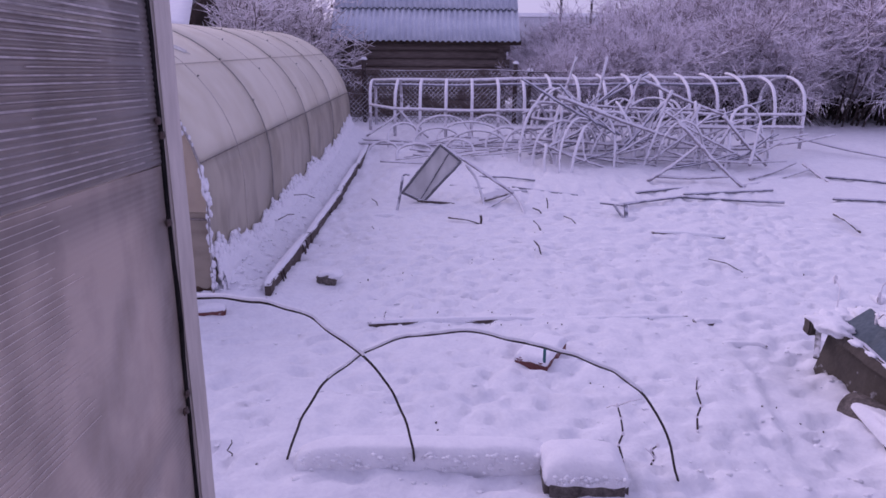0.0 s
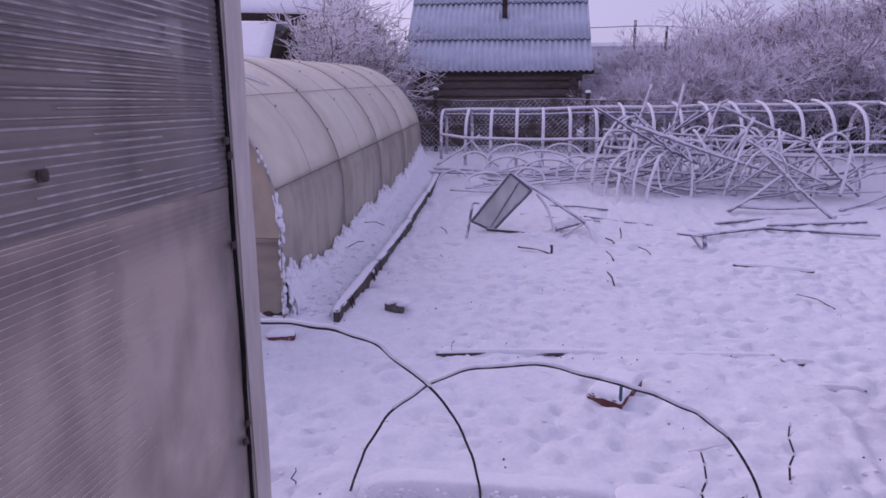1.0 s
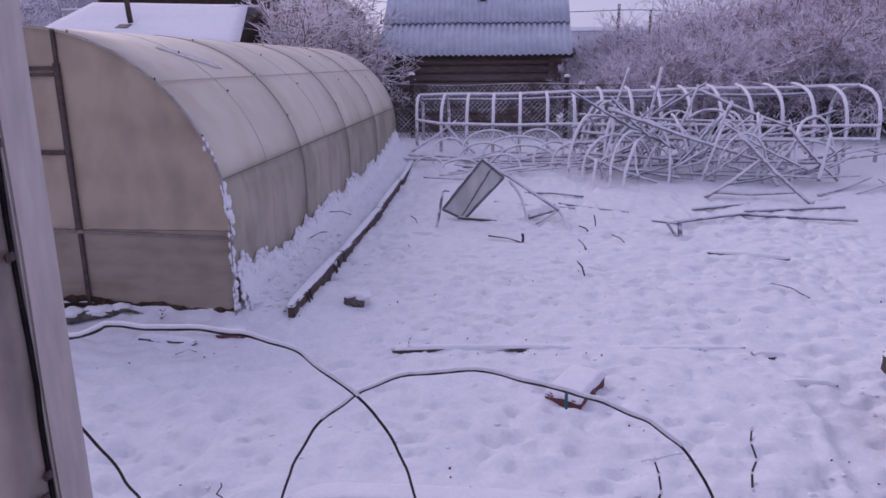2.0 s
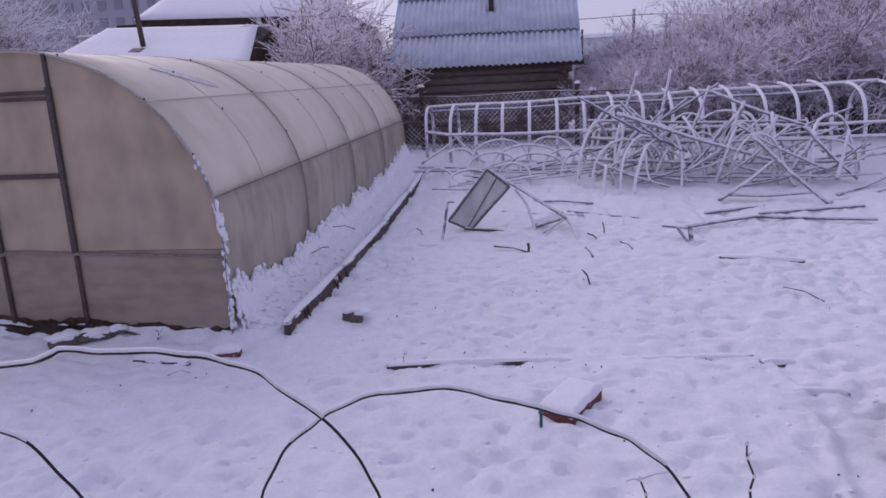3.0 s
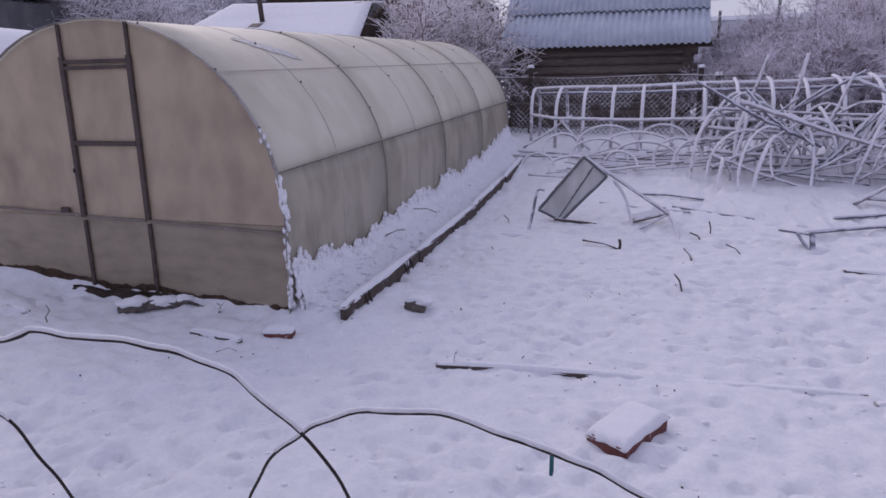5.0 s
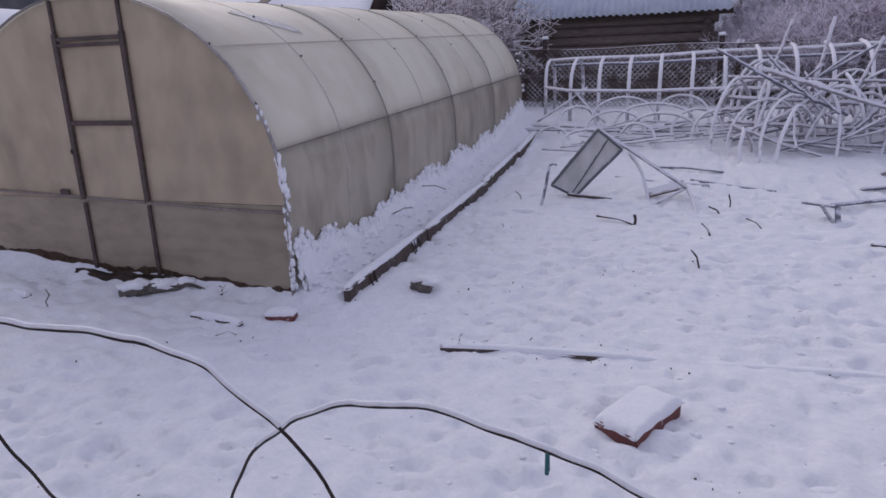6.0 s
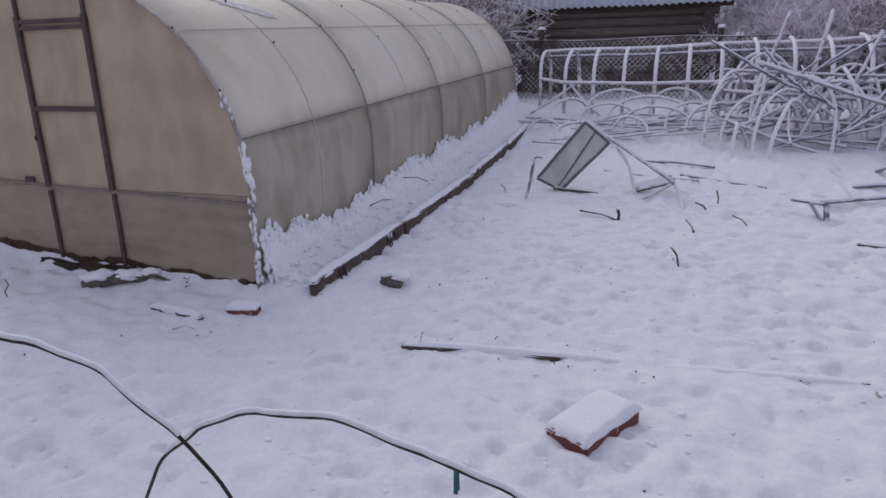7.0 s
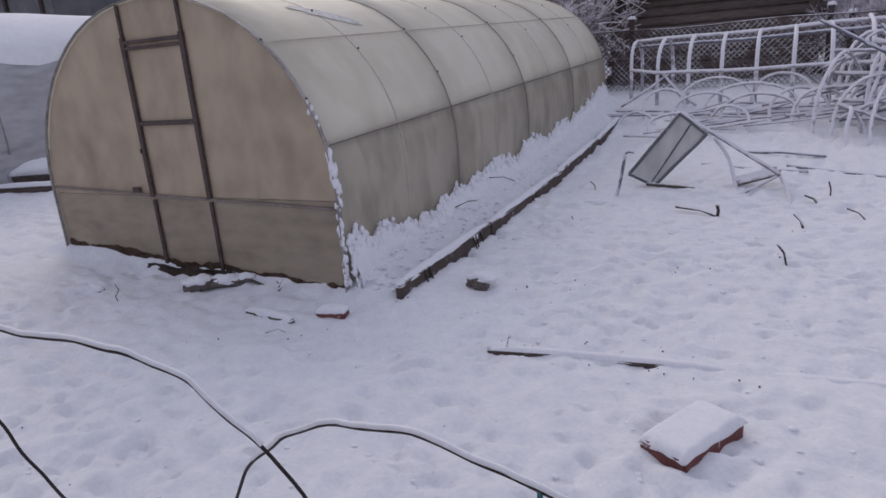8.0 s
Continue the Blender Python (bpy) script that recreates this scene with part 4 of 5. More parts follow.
def crate():
    """The corner of an old boarded trough by the path."""
    c = thing("timber_trough", "old dark timber trough with torn dull teal film and snowy weeds", "trough", at=(2.42, 3.62, -0.08))
    turn = pose(0, 0, 0, 0, 0, -94)

    def put(name, bm, mat, label=""):
        bm.transform(turn)
        return part(name, bm, mat, c, label)

    put("side_board", slab((1.9, 0.04, 0.42), pose(0.72, -0.03, 0.09, -12, 0, 0), 0.008, 0.02, 12), CRATE)
    put("rim_board", slab((1.9, 0.05, 0.07), pose(0.72, -0.07, 0.3, -12, 0, 0), 0.008, 0.015, 12), CRATE, "dark worn rim board")
    put("end_board", slab((0.04, 0.7, 0.3), pose(-0.22, 0.34, 0.14, 0, 4, 0), 0.008, 0.02, 6), CRATE)
    put("far_board", slab((1.9, 0.04, 0.3), pose(0.72, 0.72, 0.14), 0.008, 0.02, 8), CRATE)
    put("corner_block", slab((0.08, 0.09, 0.12), pose(-0.27, -0.1, 0.27, 0, 0, 8), 0.01, 0.02, 2), CRATE, "weathered projecting corner block")
    put("corner_block", slab((0.06, 0.06, 0.12), pose(-0.26, 0.16, 0.33, 0, 0, -12), 0.01, 0.02, 2), CRATE)
    put("loose_lath", slab((0.3, 0.03, 0.02), pose(-0.12, -0.13, 0.2, 0, 18, -25), 0.004, 0.006, 3), CRATE)
    put("film", slab((1.5, 0.015, 0.24), pose(0.66, 0.05, 0.365, -58, 0, 2), 0.006, 0.04, 14), TEAL, "torn teal plastic film")
    put("filling", slab((1.7, 0.62, 0.24), pose(0.7, 0.36, 0.14), 0.03, 0.04, 8), SOIL, "dark soil filling")
    rnd = random.Random(21)
    for k in range(26):
        on_rim = k % 2
        bm = lump(rnd.uniform(0.02, 0.035) if on_rim else rnd.uniform(0.04, 0.07), (1.5, 0.8, 0.5), k * 2.3, 0.6)
        bm.transform(pose(-0.32 + 0.075 * k, -0.09 if on_rim else rnd.uniform(0.1, 0.4), 0.335 if on_rim else 0.42, 0, 0, rnd.uniform(-20, 20)))
        bm.transform(turn)
        part("snow_patch", bm, SNOW_CAP, c, "", True)
    for k in range(16):  # thicker drifts on the film and the rim
        spot = ((0.2, 0.1, 0.45), (0.45, 0.2, 0.46), (-0.2, 0.0, 0.34), (-0.22, 0.3, 0.33), (0.7, 0.12, 0.46), (-0.1, 0.2, 0.36), (0.95, 0.2, 0.46), (-0.05, -0.08, 0.345))[k % 8]
        bm = lump(rnd.uniform(0.06, 0.11), (1.5, 1.0, 0.45), 50 + k * 1.9, 0.7, 3)
        bm.transform(pose(spot[0] + rnd.uniform(-0.06, 0.06), spot[1] + rnd.uniform(-0.05, 0.05), spot[2], 0, 0, rnd.uniform(-30, 30)))
        bm.transform(turn)
        part("snow_patch", bm, SNOW_CAP, c, "", True)
    for k in range(12):
        bx, by = rnd.uniform(-0.35, 0.5), rnd.uniform(0.05, 0.6)
        h = rnd.uniform(0.18, 0.42)
        lean = rnd.uniform(-0.9, 0.7)
        pts = [turn @ Vector((bx + lean * h * (j / 4) ** 2, by + 0.03 * math.sin(k + j), 0.22 + h * math.sin(j / 4 * (2.3 if k % 2 else 1.5)))) for j in range(5)]
        stalk = rod("weed_stalk", rounded(pts, 3), 0.006, TWIG, c, "frosted weed stalk", 5, 0.0035)
        part("seed_head", lump(0.018, (0.7, 0.7, 2.0), k * 1.1, 0.5), TWIG, stalk).location = pts[-1]


crate()


# ---------------------------------------------------------------- tilted film frame and its loose legs
def film_frame():
    f = thing("film_frame", "toppled grey frame with a frosted film panel leaning in the snow", "frame", at=(-0.1, 8.7, 0))
    o = Vector((-0.1, 8.7, 0))
    a, b, c, d = Vector((-0.555, 8.73, 0.14)), Vector((-0.27, 8.65, 0.03)), Vector((0.23, 8.75, 0.56)), Vector((-0.05, 8.85, 0.77))
    for p, q in ((a, b), (b, c), (c, d), (d, a)):
        part("frame_bar", beam(p - o, q - o, 0.045, 0.035, 0.006, 0.004, 4), FRAME_BAR, f)
    part("inner_bar", beam(a.lerp(b, 0.85) - o, d.lerp(c, 0.45) - o, 0.02, 0.02), FRAME_BAR, f)
    bm = bmesh.new()
    vs = []
    nrm = (b - a).cross(d - a).normalized()
    for lift_ in (0.0, 0.008):
        for j in range(7):
            for i in range(7):
                u, v = i / 6, j / 6
                p = a.lerp(b, u).lerp(d.lerp(c, u), v)
                sag = -0.03 * math.sin(math.pi * u) * math.sin(math.pi * v)
                vs.append(bm.verts.new(p - o + nrm * (lift_ + sag)))
    for base in (0, 49):
        for j in range(6):
            for i in range(6):
                k = base + j * 7 + i
                bm.faces.new((vs[k], vs[k + 1], vs[k + 8], vs[k + 7]))
    part("film", bm, NET, f, "frosted translucent film", True)
    legs = [((-0.52, 8.35, 0.42), (-0.57, 8.3, 0.1), (-0.61, 8.22, -0.06)), ((-0.05, 8.85, 0.77), (0.36, 8.75, 0.52), (0.93, 8.7, 0.15)),
            ((0.93, 8.72, 0.14), (1.0, 8.45, 0.06), (1.04, 8.1, -0.06)), ((0.3, 8.85, 0.5), (0.45, 8.75, 0.3), (0.56, 8.6, -0.05)), ((0.93, 8.72, 0.14), (0.75, 8.6, 0.06), (0.55, 8.45, -0.03))]
    for k, pts in enumerate(legs):
        rod("leg", [p - o for p in rounded(pts, 4)], 0.024 if k == 1 else 0.018, POLE if k else POLE_GREY, f, "", 6)
    rod("top_hook", [Vector(p) - o for p in ((-0.52, 8.35, 0.42), (-0.49, 8.36, 0.44), (-0.44, 8.38, 0.43))], 0.014, POLE_GREY, f)
    bm = slab((0.42, 0.12, 0.03), pose(0.72, 8.8, 0.11, 35, -14, 12), 0.005, 0.006, 4)
    bm.transform(Matrix.Translation(-o))
    part("dark_board", bm, BOARD, f, "dark wet board under the bars")
    bm = slab((0.5, 0.06, 0.03), pose(-0.1, 8.62, 0.03, 0, 4, -3), 0.005, 0.006, 4)
    bm.transform(Matrix.Translation(-o))
    part("foot_board", bm, BOARD, f)


film_frame()


# ---------------------------------------------------------------- frame of the far hoop tunnel
T0, T1 = Vector((-1.53, 13.9, 0.6)), Vector((6.55, 12.9, 0.62))


def tunnel():
    t = thing("hoop_tunnel", "long tunnel frame of frost-covered tubes, partly collapsed", "tunnel frame", at=T0)
    along = (T1 - T0).normalized()
    back = Vector((0.02, 1, 0))
    n = 17
    rnd = random.Random(9)
    high = [0.93 + 0.13 * k / n for k in range(n)]

    def at(k, a, w=0.0):
        w = 0.5 + 0.2 * k / n
        base = T0.lerp(T1, k / (n - 1)) - T0
        top = base.z + high[k]
        if k:
            base = base - back * 0.6 + along * 0.06
            base.z = float(ground(base.x + T0.x, base.y + T0.y)) - T0.z
            w += 0.3
        lean = 0.012 * math.sin(k * 1.7)
        return base + back * (w * (1 - math.cos(a))) + along * lean * math.sin(a) + Vector((0, 0, (top - base.z) * math.sin(a) ** 0.4 - 0.16 * (math.sin(a) < 0.01)))

    for k in range(n):
        end = 1.75 if 7 <= k < n - 2 else (math.pi if k in (0, 1, n - 1) else 1.62)
        pts = [at(k, a) + 0.012 * Vector(noise.noise_vector(Vector((k * 2.0, a * 2, 0)))) for a in np.linspace(0.0, end, 13)]
        if 7 <= k < n - 2:
            pts = [p + Vector((0, 0, 0.07 * (i / 12) ** 3)) for i, p in enumerate(pts)]
        rod("arch_tube", pts, 0.031, TUBE, t, "", 8)
    for a, mat, r, lo, hi in ((1.5, TUBE, 0.031, 0, n - 1), (0.16, TUBE, 0.03, 0, n - 1), (0.05, TUBE, 0.034, 8, n - 1), (2.3, POLE_GREY, 0.03, 0, n - 2)):
        pts = [at(k, a) + Vector((0, -0.03, 0.012 * math.sin(k * 1.3))) for k in range(lo, hi + 1)]
        rod("rail_tube", pts, r, mat, t, "", 8)


tunnel()


# ---------------------------------------------------------------- heap of poles and hoops
def heap_pole(a, b, r, bend=0.03, mat=None, sides=6):
    a, b = Vector(a), Vector(b)
    o = Vector((min(a, b, key=lambda p: p.z)))
    mid = (a + b) / 2 + Vector((0, 0, -bend)) + 0.03 * Vector(noise.noise_vector(a * 3))
    ob = rod("loose_pole", [p - o for p in rounded((a, a.lerp(mid, 0.5), mid, mid.lerp(b, 0.5), b), 2)], r, mat or POLE, None, "", sides, r * 0.8)
    ob.location = o
    return tagged(ob, "frost-covered bare pole in a tangled heap on the snow", "pole", "poles of the tangled heap")


def heap_hoop(x, y, z, w, h, turn, tilt, r=0.024):
    o = Vector((x, y, z))
    m = pose(0, 0, 0, tilt, 0, turn)
    pts = [m @ Vector((w / 2 * -math.cos(a), 0.03 * math.sin(3 * a + x), h * math.sin(a) ** 0.7 - 0.04)) for a in np.linspace(0.02, math.pi - 0.02, 15)]
    pts = [pts[0] - Vector((0, 0, 0.25))] + pts + [pts[-1] - Vector((0, 0, 0.25))]
    ob = rod("bent_hoop", pts, 0.88 * r, TUBE, None, "", 6)
    ob.location = o
    return tagged(ob, "frost-covered bent hoop in a tangled heap on the snow", "hoop", "hoops of the tangled heap")


MAIN = [
    ((1.86, 11.1, 1.34), (4.3, 11.0, 0.52), 0.04), ((1.54, 11, 0.6), (2.8, 10.9, 0.16), 0.03), ((3.1, 9.95, 0.12), (3.83, 9.9, 0.7), 0.033),
    ((3.45, 9.85, 1.03), (4.5, 9.75, 0.05), 0.036), ((2.03, 11.8, 1.2), (2.27, 11.8, 1.98), 0.03), ((2.57, 11.6, 1.0), (2.75, 11.6, 1.98), 0.032),
    ((3.06, 11.6, 0.9), (3.35, 11.6, 1.7), 0.03), ((3.36, 11.6, 1.62), (4.83, 11.5, 1.02), 0.036), ((1.4, 12, 1.0), (1.9, 12, 1.33), 0.03),
    ((1.44, 11.8, 0.75), (5.5, 11.8, 0.94), 0.03), ((3.19, 10, 0.2), (4.35, 10, 0.2), 0.033), ((3.77, 11.2, 1.45), (3.4, 11.2, 0.6), 0.03),
]
MORE = [
    ((4.26, 11.2, 1.22), (3.9, 11.2, 0.5), 0.03), ((4.77, 11.0, 0.96), (4.4, 11.0, 0.35), 0.03), ((4.58, 11, 1.05), (5.35, 10.9, 0.25), 0.035),
    ((4.77, 10.2, 0.14), (5.85, 10.95, 0.3), 0.032), ((4.5, 9.85, 0.08), (5.9, 10.6, 0.24), 0.03), ((5.9, 10.8, 0.3), (6.0, 9.8, 0.06), 0.032),
    ((5.6, 11.6, 0.5), (7.05, 12, 0.68), 0.03), ((6.4, 12.3, 0.62), (7.9, 11.4, 0.3), 0.028), ((-1.6, 12.3, 0.42), (2.1, 12.2, 0.42), 0.03), ((-1.75, 12.7, 0.46), (1.4, 12.5, 0.45), 0.028),
    ((-1.5, 12.9, 0.5), (-0.7, 13.4, 1.05), 0.03), ((-0.9, 13.3, 0.98), (-0.3, 12.7, 0.5), 0.03),
]
for a, b, r in MAIN + MORE:
    heap_pole(a, b, 0.86 * r)
rnd = random.Random(42)
for k in range(58):
    x, y = rnd.uniform(2.1, 5.4), rnd.uniform(10.7, 12.4)
    length, turn = rnd.uniform(0.7, 2.2), rnd.choice((rnd.uniform(-0.5, 0.5), rnd.uniform(0.3, 2.8)))
    floor_z = float(ground(x, y))
    top = max(0.15, (1.15 - 0.22 * max(0, x - 3.6)) * (1 - 0.25 * abs(y - 11.5)))
    z0 = floor_z + rnd.uniform(-0.05, 0.25) * (k % 3 != 0) + (0.6 * top * rnd.random() if k % 3 == 0 else 0)
    rise = rnd.uniform(-0.1, 0.35) if k % 3 == 1 else rnd.uniform(0.3, 0.95) * top
    dx, dy = math.cos(turn) * length / 2, math.sin(turn) * length / 2 * 0.5
    heap_pole((x - dx, y - dy, z0), (min(x + dx, 6.6), y + dy, z0 + rise), rnd.uniform(0.016, 0.03), 0.05, POLE if k % 3 else POLE_GREY)
for k in range(26):
    x, y = rnd.uniform(1.7, 5.2), rnd.uniform(10.9, 12.6)
    heap_hoop(x, y, float(ground(x, y)) - 0.02, rnd.uniform(0.6, 1.3), rnd.uniform(0.55, 1.2) * (1 if x < 4 else 0.7), rnd.uniform(-40, 60), rnd.uniform(-30, 25), rnd.uniform(0.022, 0.031))
for k in range(10):  # a second row of hoops, pushed over but still standing
    x = 1.62 + 0.4 * k + 0.1 * math.sin(k * 5.1)
    heap_hoop(x, 11.75 - 0.03 * k + 0.1 * math.sin(k * 2.1), 0.22 + 0.03 * math.sin(k), 1.15 + 0.1 * math.sin(k * 1.3), 1.02 - 0.03 * max(0, k - 5) + 0.12 * math.sin(k * 3.7), 58 + 26 * math.sin(k * 1.9), 16 * math.sin(k * 2.7), 0.027)
for z, y, r in ((0.62, 11.25, 0.03), (0.95, 11.4, 0.03), (1.22, 11.75, 0.026), (0.42, 11.1, 0.026)):
    heap_pole((1.5, y + 0.1, z), (5.6 - 0.6 * z, y - 0.1, z - 0.12), r, 0.04)
for x, y, w, h, turn in ((-0.1, 12.1, 0.95, 0.42, 8), (0.62, 12.0, 1.05, 0.40, -6), (1.15, 12.2, 0.8, 0.42, 20), (-0.75, 12.6, 0.7, 0.4, 30), (0.25, 11.6, 0.6, 0.33, -25), (1.75, 10.9, 0.5, 0.42, 70),
                         (-1.1, 12.0, 0.6, 0.25, -20), (0.0, 12.8, 1.1, 0.5, 12), (0.9, 12.9, 0.9, 0.5, -15), (-0.5, 11.7, 0.8, 0.22, 35), (1.4, 11.7, 0.7, 0.5, 10), (0.5, 12.5, 1.3, 0.45, 3)):
    heap_hoop(x, y, float(ground(x, y)), w, h, turn, -12, 0.027)
for k in range(26):
    x, y = rnd.uniform(-1.2, 1.8), rnd.uniform(11.0, 13.2)
    a = rnd.uniform(-0.6, 0.6)
    ln = rnd.uniform(0.4, 1.3)
    z = float(ground(x, y))
    heap_pole((x - ln / 2, y - a * ln / 2, z + rnd.uniform(0, 0.12)), (x + ln / 2, y + a * ln / 2, z + rnd.uniform(-0.02, 0.25)), rnd.uniform(0.014, 0.026), 0.02)
for a, b in (((2.3, 8.45, 0.06), (3.3, 9.05, 0.06)), ((3.3, 9.05, 0.06), (4.6, 8.75, 0.05)), ((2.75, 9.3, 0.07), (3.6, 9.6, 0.1)), ((0.1, 9.7, 0.1), (1.2, 9.3, 0.09)), ((1.0, 9.5, 0.12), (1.9, 9.2, 0.06)),
             ((0.55, 10.2, 0.16), (1.4, 10.0, 0.14)), ((3.4, 9.2, 0.07), (4.8, 9.5, 0.09)), ((5.4, 9.0, 0.06), (6.4, 8.8, 0.04)), ((6.0, 10.3, 0.17), (7.2, 9.7, 0.1))):
    deep = 0.022 if a[0] < 2 else 0.008
    a, b = (a[0], a[1], a[2] - deep), (b[0], b[1], b[2] - deep)
    ob = heap_pole(a, b, 0.017 if a[0] < 2 else 0.024, 0.0, POLE_GREY)
    tagged(ob, "snow-covered pole lying on the snow", "pole", "poles lying apart from the heap")


def bracket():
    b = thing("angle_bracket", "grey folded metal angle standing on the snow", "bracket", at=(2.2, 8.05, 0))
    part("flange", beam((-0.18, 0.25, 0.1), (0.06, -0.02, 0.12), 0.06, 0.02, 0.003), POLE_GREY, b)
    part("flange", beam((0.06, -0.02, 0.14), (0.08, -0.05, -0.08), 0.06, 0.02, 0.003), POLE_GREY, b)
    part("flange", beam((-0.05, 0.1, 0.1), (0.05, -0.05, -0.05), 0.03, 0.02, 0.003), POLE_GREY, b)


bracket()


# ---------------------------------------------------------------- chain-link fence
def fence():
    f = thing("wire_fence", "rusty chain-link fence with rimed wires and posts", "fence", at=(-6, 15.5, 0.6))
    o = Vector((-6, 15.5, 0.6))
    x0, x1, z0, z1 = -6.0, 9.0, 0.53, 1.74
    verts, faces = [], []
    step, h = 0.105, z1 - z0
    k = -int(h / step)
    while x0 + k * step < x1:
        for s in (1, -1):
            xa = x0 + k * step if s > 0 else x0 + k * step + h
            a, b = Vector((xa, 0, z0)), Vector((xa + s * h, 0, z1))
            lo, hi = min(a.x, b.x), max(a.x, b.x)
            if lo < x0 or hi > x1:
                continue
            v, fc = tube([(a + Vector((0, 15.5 + 0.006 * s, 0))) - o, (a.lerp(b, 0.5) + Vector((0, 15.5 - 0.006 * s + 0.02 * math.sin(k), 0))) - o, (b + Vector((0, 15.5 + 0.006 * s, 0))) - o], 0.0085, 3)
            faces += [tuple(i + len(verts) for i in q) for q in fc]
            verts += v
        k += 1
    net = mesh_object("wire_mesh", verts, faces, WIRE, f, "rimed diamond wire mesh")
    net["kind"] = "stuff"
    for z, r in ((1.74, 0.014), (1.2, 0.008), (0.7, 0.008)):
        rod("line_wire", [Vector((x, 15.5 + 0.01 * math.sin(x * 3), z + 0.02 * math.sin(x * 1.9))) - o for x in np.arange(x0, x1 + 0.1, 0.5)], r, WIRE, f)
    for x, top in ((-4.4, 1.9), (-1.84, 1.97), (1.62, 1.9), (1.95, 1.75), (4.6, 1.8), (7.4, 1.8)):
        p = part("post", slab((0.09, 0.09, top - 0.4), Matrix.Translation(Vector((x, 15.58, (top + 0.4) / 2)) - o), 0.01, 0.01, 5), STEM, f, "grey timber post")
        bm = pillow(0.15, 0.15, 0.05, x, 0.01, 6, 6)
        bm.transform(Matrix.Translation(Vector((x, 15.58, top + 0.005)) - o))
        part("snow_cap", bm, SNOW_CAP, p, "", True)


fence()


# ---------------------------------------------------------------- log shed with corrugated roof
def log_shed():
    s = thing("log_shed", "old dark log shed with a pale corrugated slate roof", "shed", at=(-0.5, 17.3, 0.7))
    o = Vector((-0.5, 17.3, 0.7))
    for k in range(10):
        z = 0.52 + 0.2 * k
        rod("wall_log", [Vector((x, 17.3 + 0.012 * math.sin(x * 3 + k), z)) - o for x in np.linspace(-2.62 - 0.1 * (k % 2), 1.55 + 0.08 * (k % 2), 9)], 0.108, LOG, s, "", 10)
        for x in (-2.4, 1.4):
            rod("side_log", [Vector((x, 17.2, z + 0.1)) - o, Vector((x, 21.6, z + 0.1)) - o], 0.1, LOG, s, "", 8)
    slope, z_e, y_e = math.tan(radians(43)), 2.44, 16.9

    def sheet(xa, waves, la, lb, lift_):
        """One corrugated sheet between the slope lengths la and lb."""
        bm = bmesh.new()
        rows = []
        for off in (0.0, 0.008):
            for ln in (la, lb):
                row = []
                for i in range(waves * 6 + 1):
                    x = xa + 0.146 * i / 6
                    w = 0.026 * math.cos(2 * math.pi * i / 6)
                    y = y_e + ln * math.cos(radians(43)) - (w + lift_ - off) * math.sin(radians(43))
                    z = z_e + ln * math.sin(radians(43)) + (w + lift_ - off) * math.cos(radians(43))
                    row.append(bm.verts.new(Vector((x, y, z)) - o))
                rows.append(row)
        for r0, r1 in ((0, 1), (2, 3), (0, 2), (1, 3)):
            for i in range(len(rows[0]) - 1):
                bm.faces.new((rows[r0][i], rows[r0][i + 1], rows[r1][i + 1], rows[r1][i]))
        return bm

    jig = random.Random(2)
    for row, (la, lb) in enumerate(((0.0, 1.28), (1.16, 2.75), (2.63, 4.1))):
        for c in range(4):
            d = jig.uniform(-0.03, 0.03)
            part("slate_sheet", sheet(-2.82 + c * 1.168, 8, la + (d if row else 0), lb + d, 0.045 * row + 0.008 * (c % 2)), SLATE, s, "", True)
    part("eave_board", slab((4.7, 0.04, 0.12), Matrix.Translation(Vector((-0.46, 17.0, 2.42)) - o), 0.005), DARK, s)
    rise = 4.1 * math.sin(radians(43))
    for x in (-2.45, 1.45):
        bm = bmesh.new()
        pts = [(17.2, 2.3), (19.9, 2.3 + rise * 0.93), (22.5, 2.3)]
        fr, bk = [bm.verts.new(Vector((x, y, z)) - o) for y, z in pts], [bm.verts.new(Vector((x + 0.05, y, z)) - o) for y, z in pts]
        bm.faces.new(fr), bm.faces.new(bk[::-1])
        for i in range(3):
            bm.faces.new((fr[i], bk[i], bk[(i + 1) % 3], fr[(i + 1) % 3]))
        part("gable", bm, DARK, s)
    part("rear_roof", slab((4.7, 4.1, 0.03), Matrix.Translation(Vector((-0.46, 19.9 + 1.5, 2.44 + rise / 2)) - o) @ pose(0, 0, 0, -43), 0.004), SLATE, s)
    vent = part("vent_box", slab((0.13, 0.16, 0.5), Matrix.Translation(Vector((-0.33, 18.35, 4.1)) - o), 0.01), DARK, s, "dark vent pipe on the roof")
    part("vent_cap", slab((0.2, 0.22, 0.03), Matrix.Translation(Vector((-0.33, 18.35, 4.37)) - o), 0.005), DARK, vent)


log_shed()


for k, (x, y, w, h) in enumerate(((1.78, 16.05, 0.2, 0.75), (2.15, 16.2, 0.3, 0.6), (2.5, 16.1, 0.22, 0.85), (2.05, 15.9, 0.16, 0.35), (2.9, 16.1, 0.3, 0.4))):
    capped("old_crate", "old crate buried in snow behind the wire fence", "crate", (x, y, 0.56 + h / 2), (w, 0.2, h), 8 * k - 12, WALL, 0.1, 0, 41.0 + k, "crates behind the fence", 0.05, 1.05)


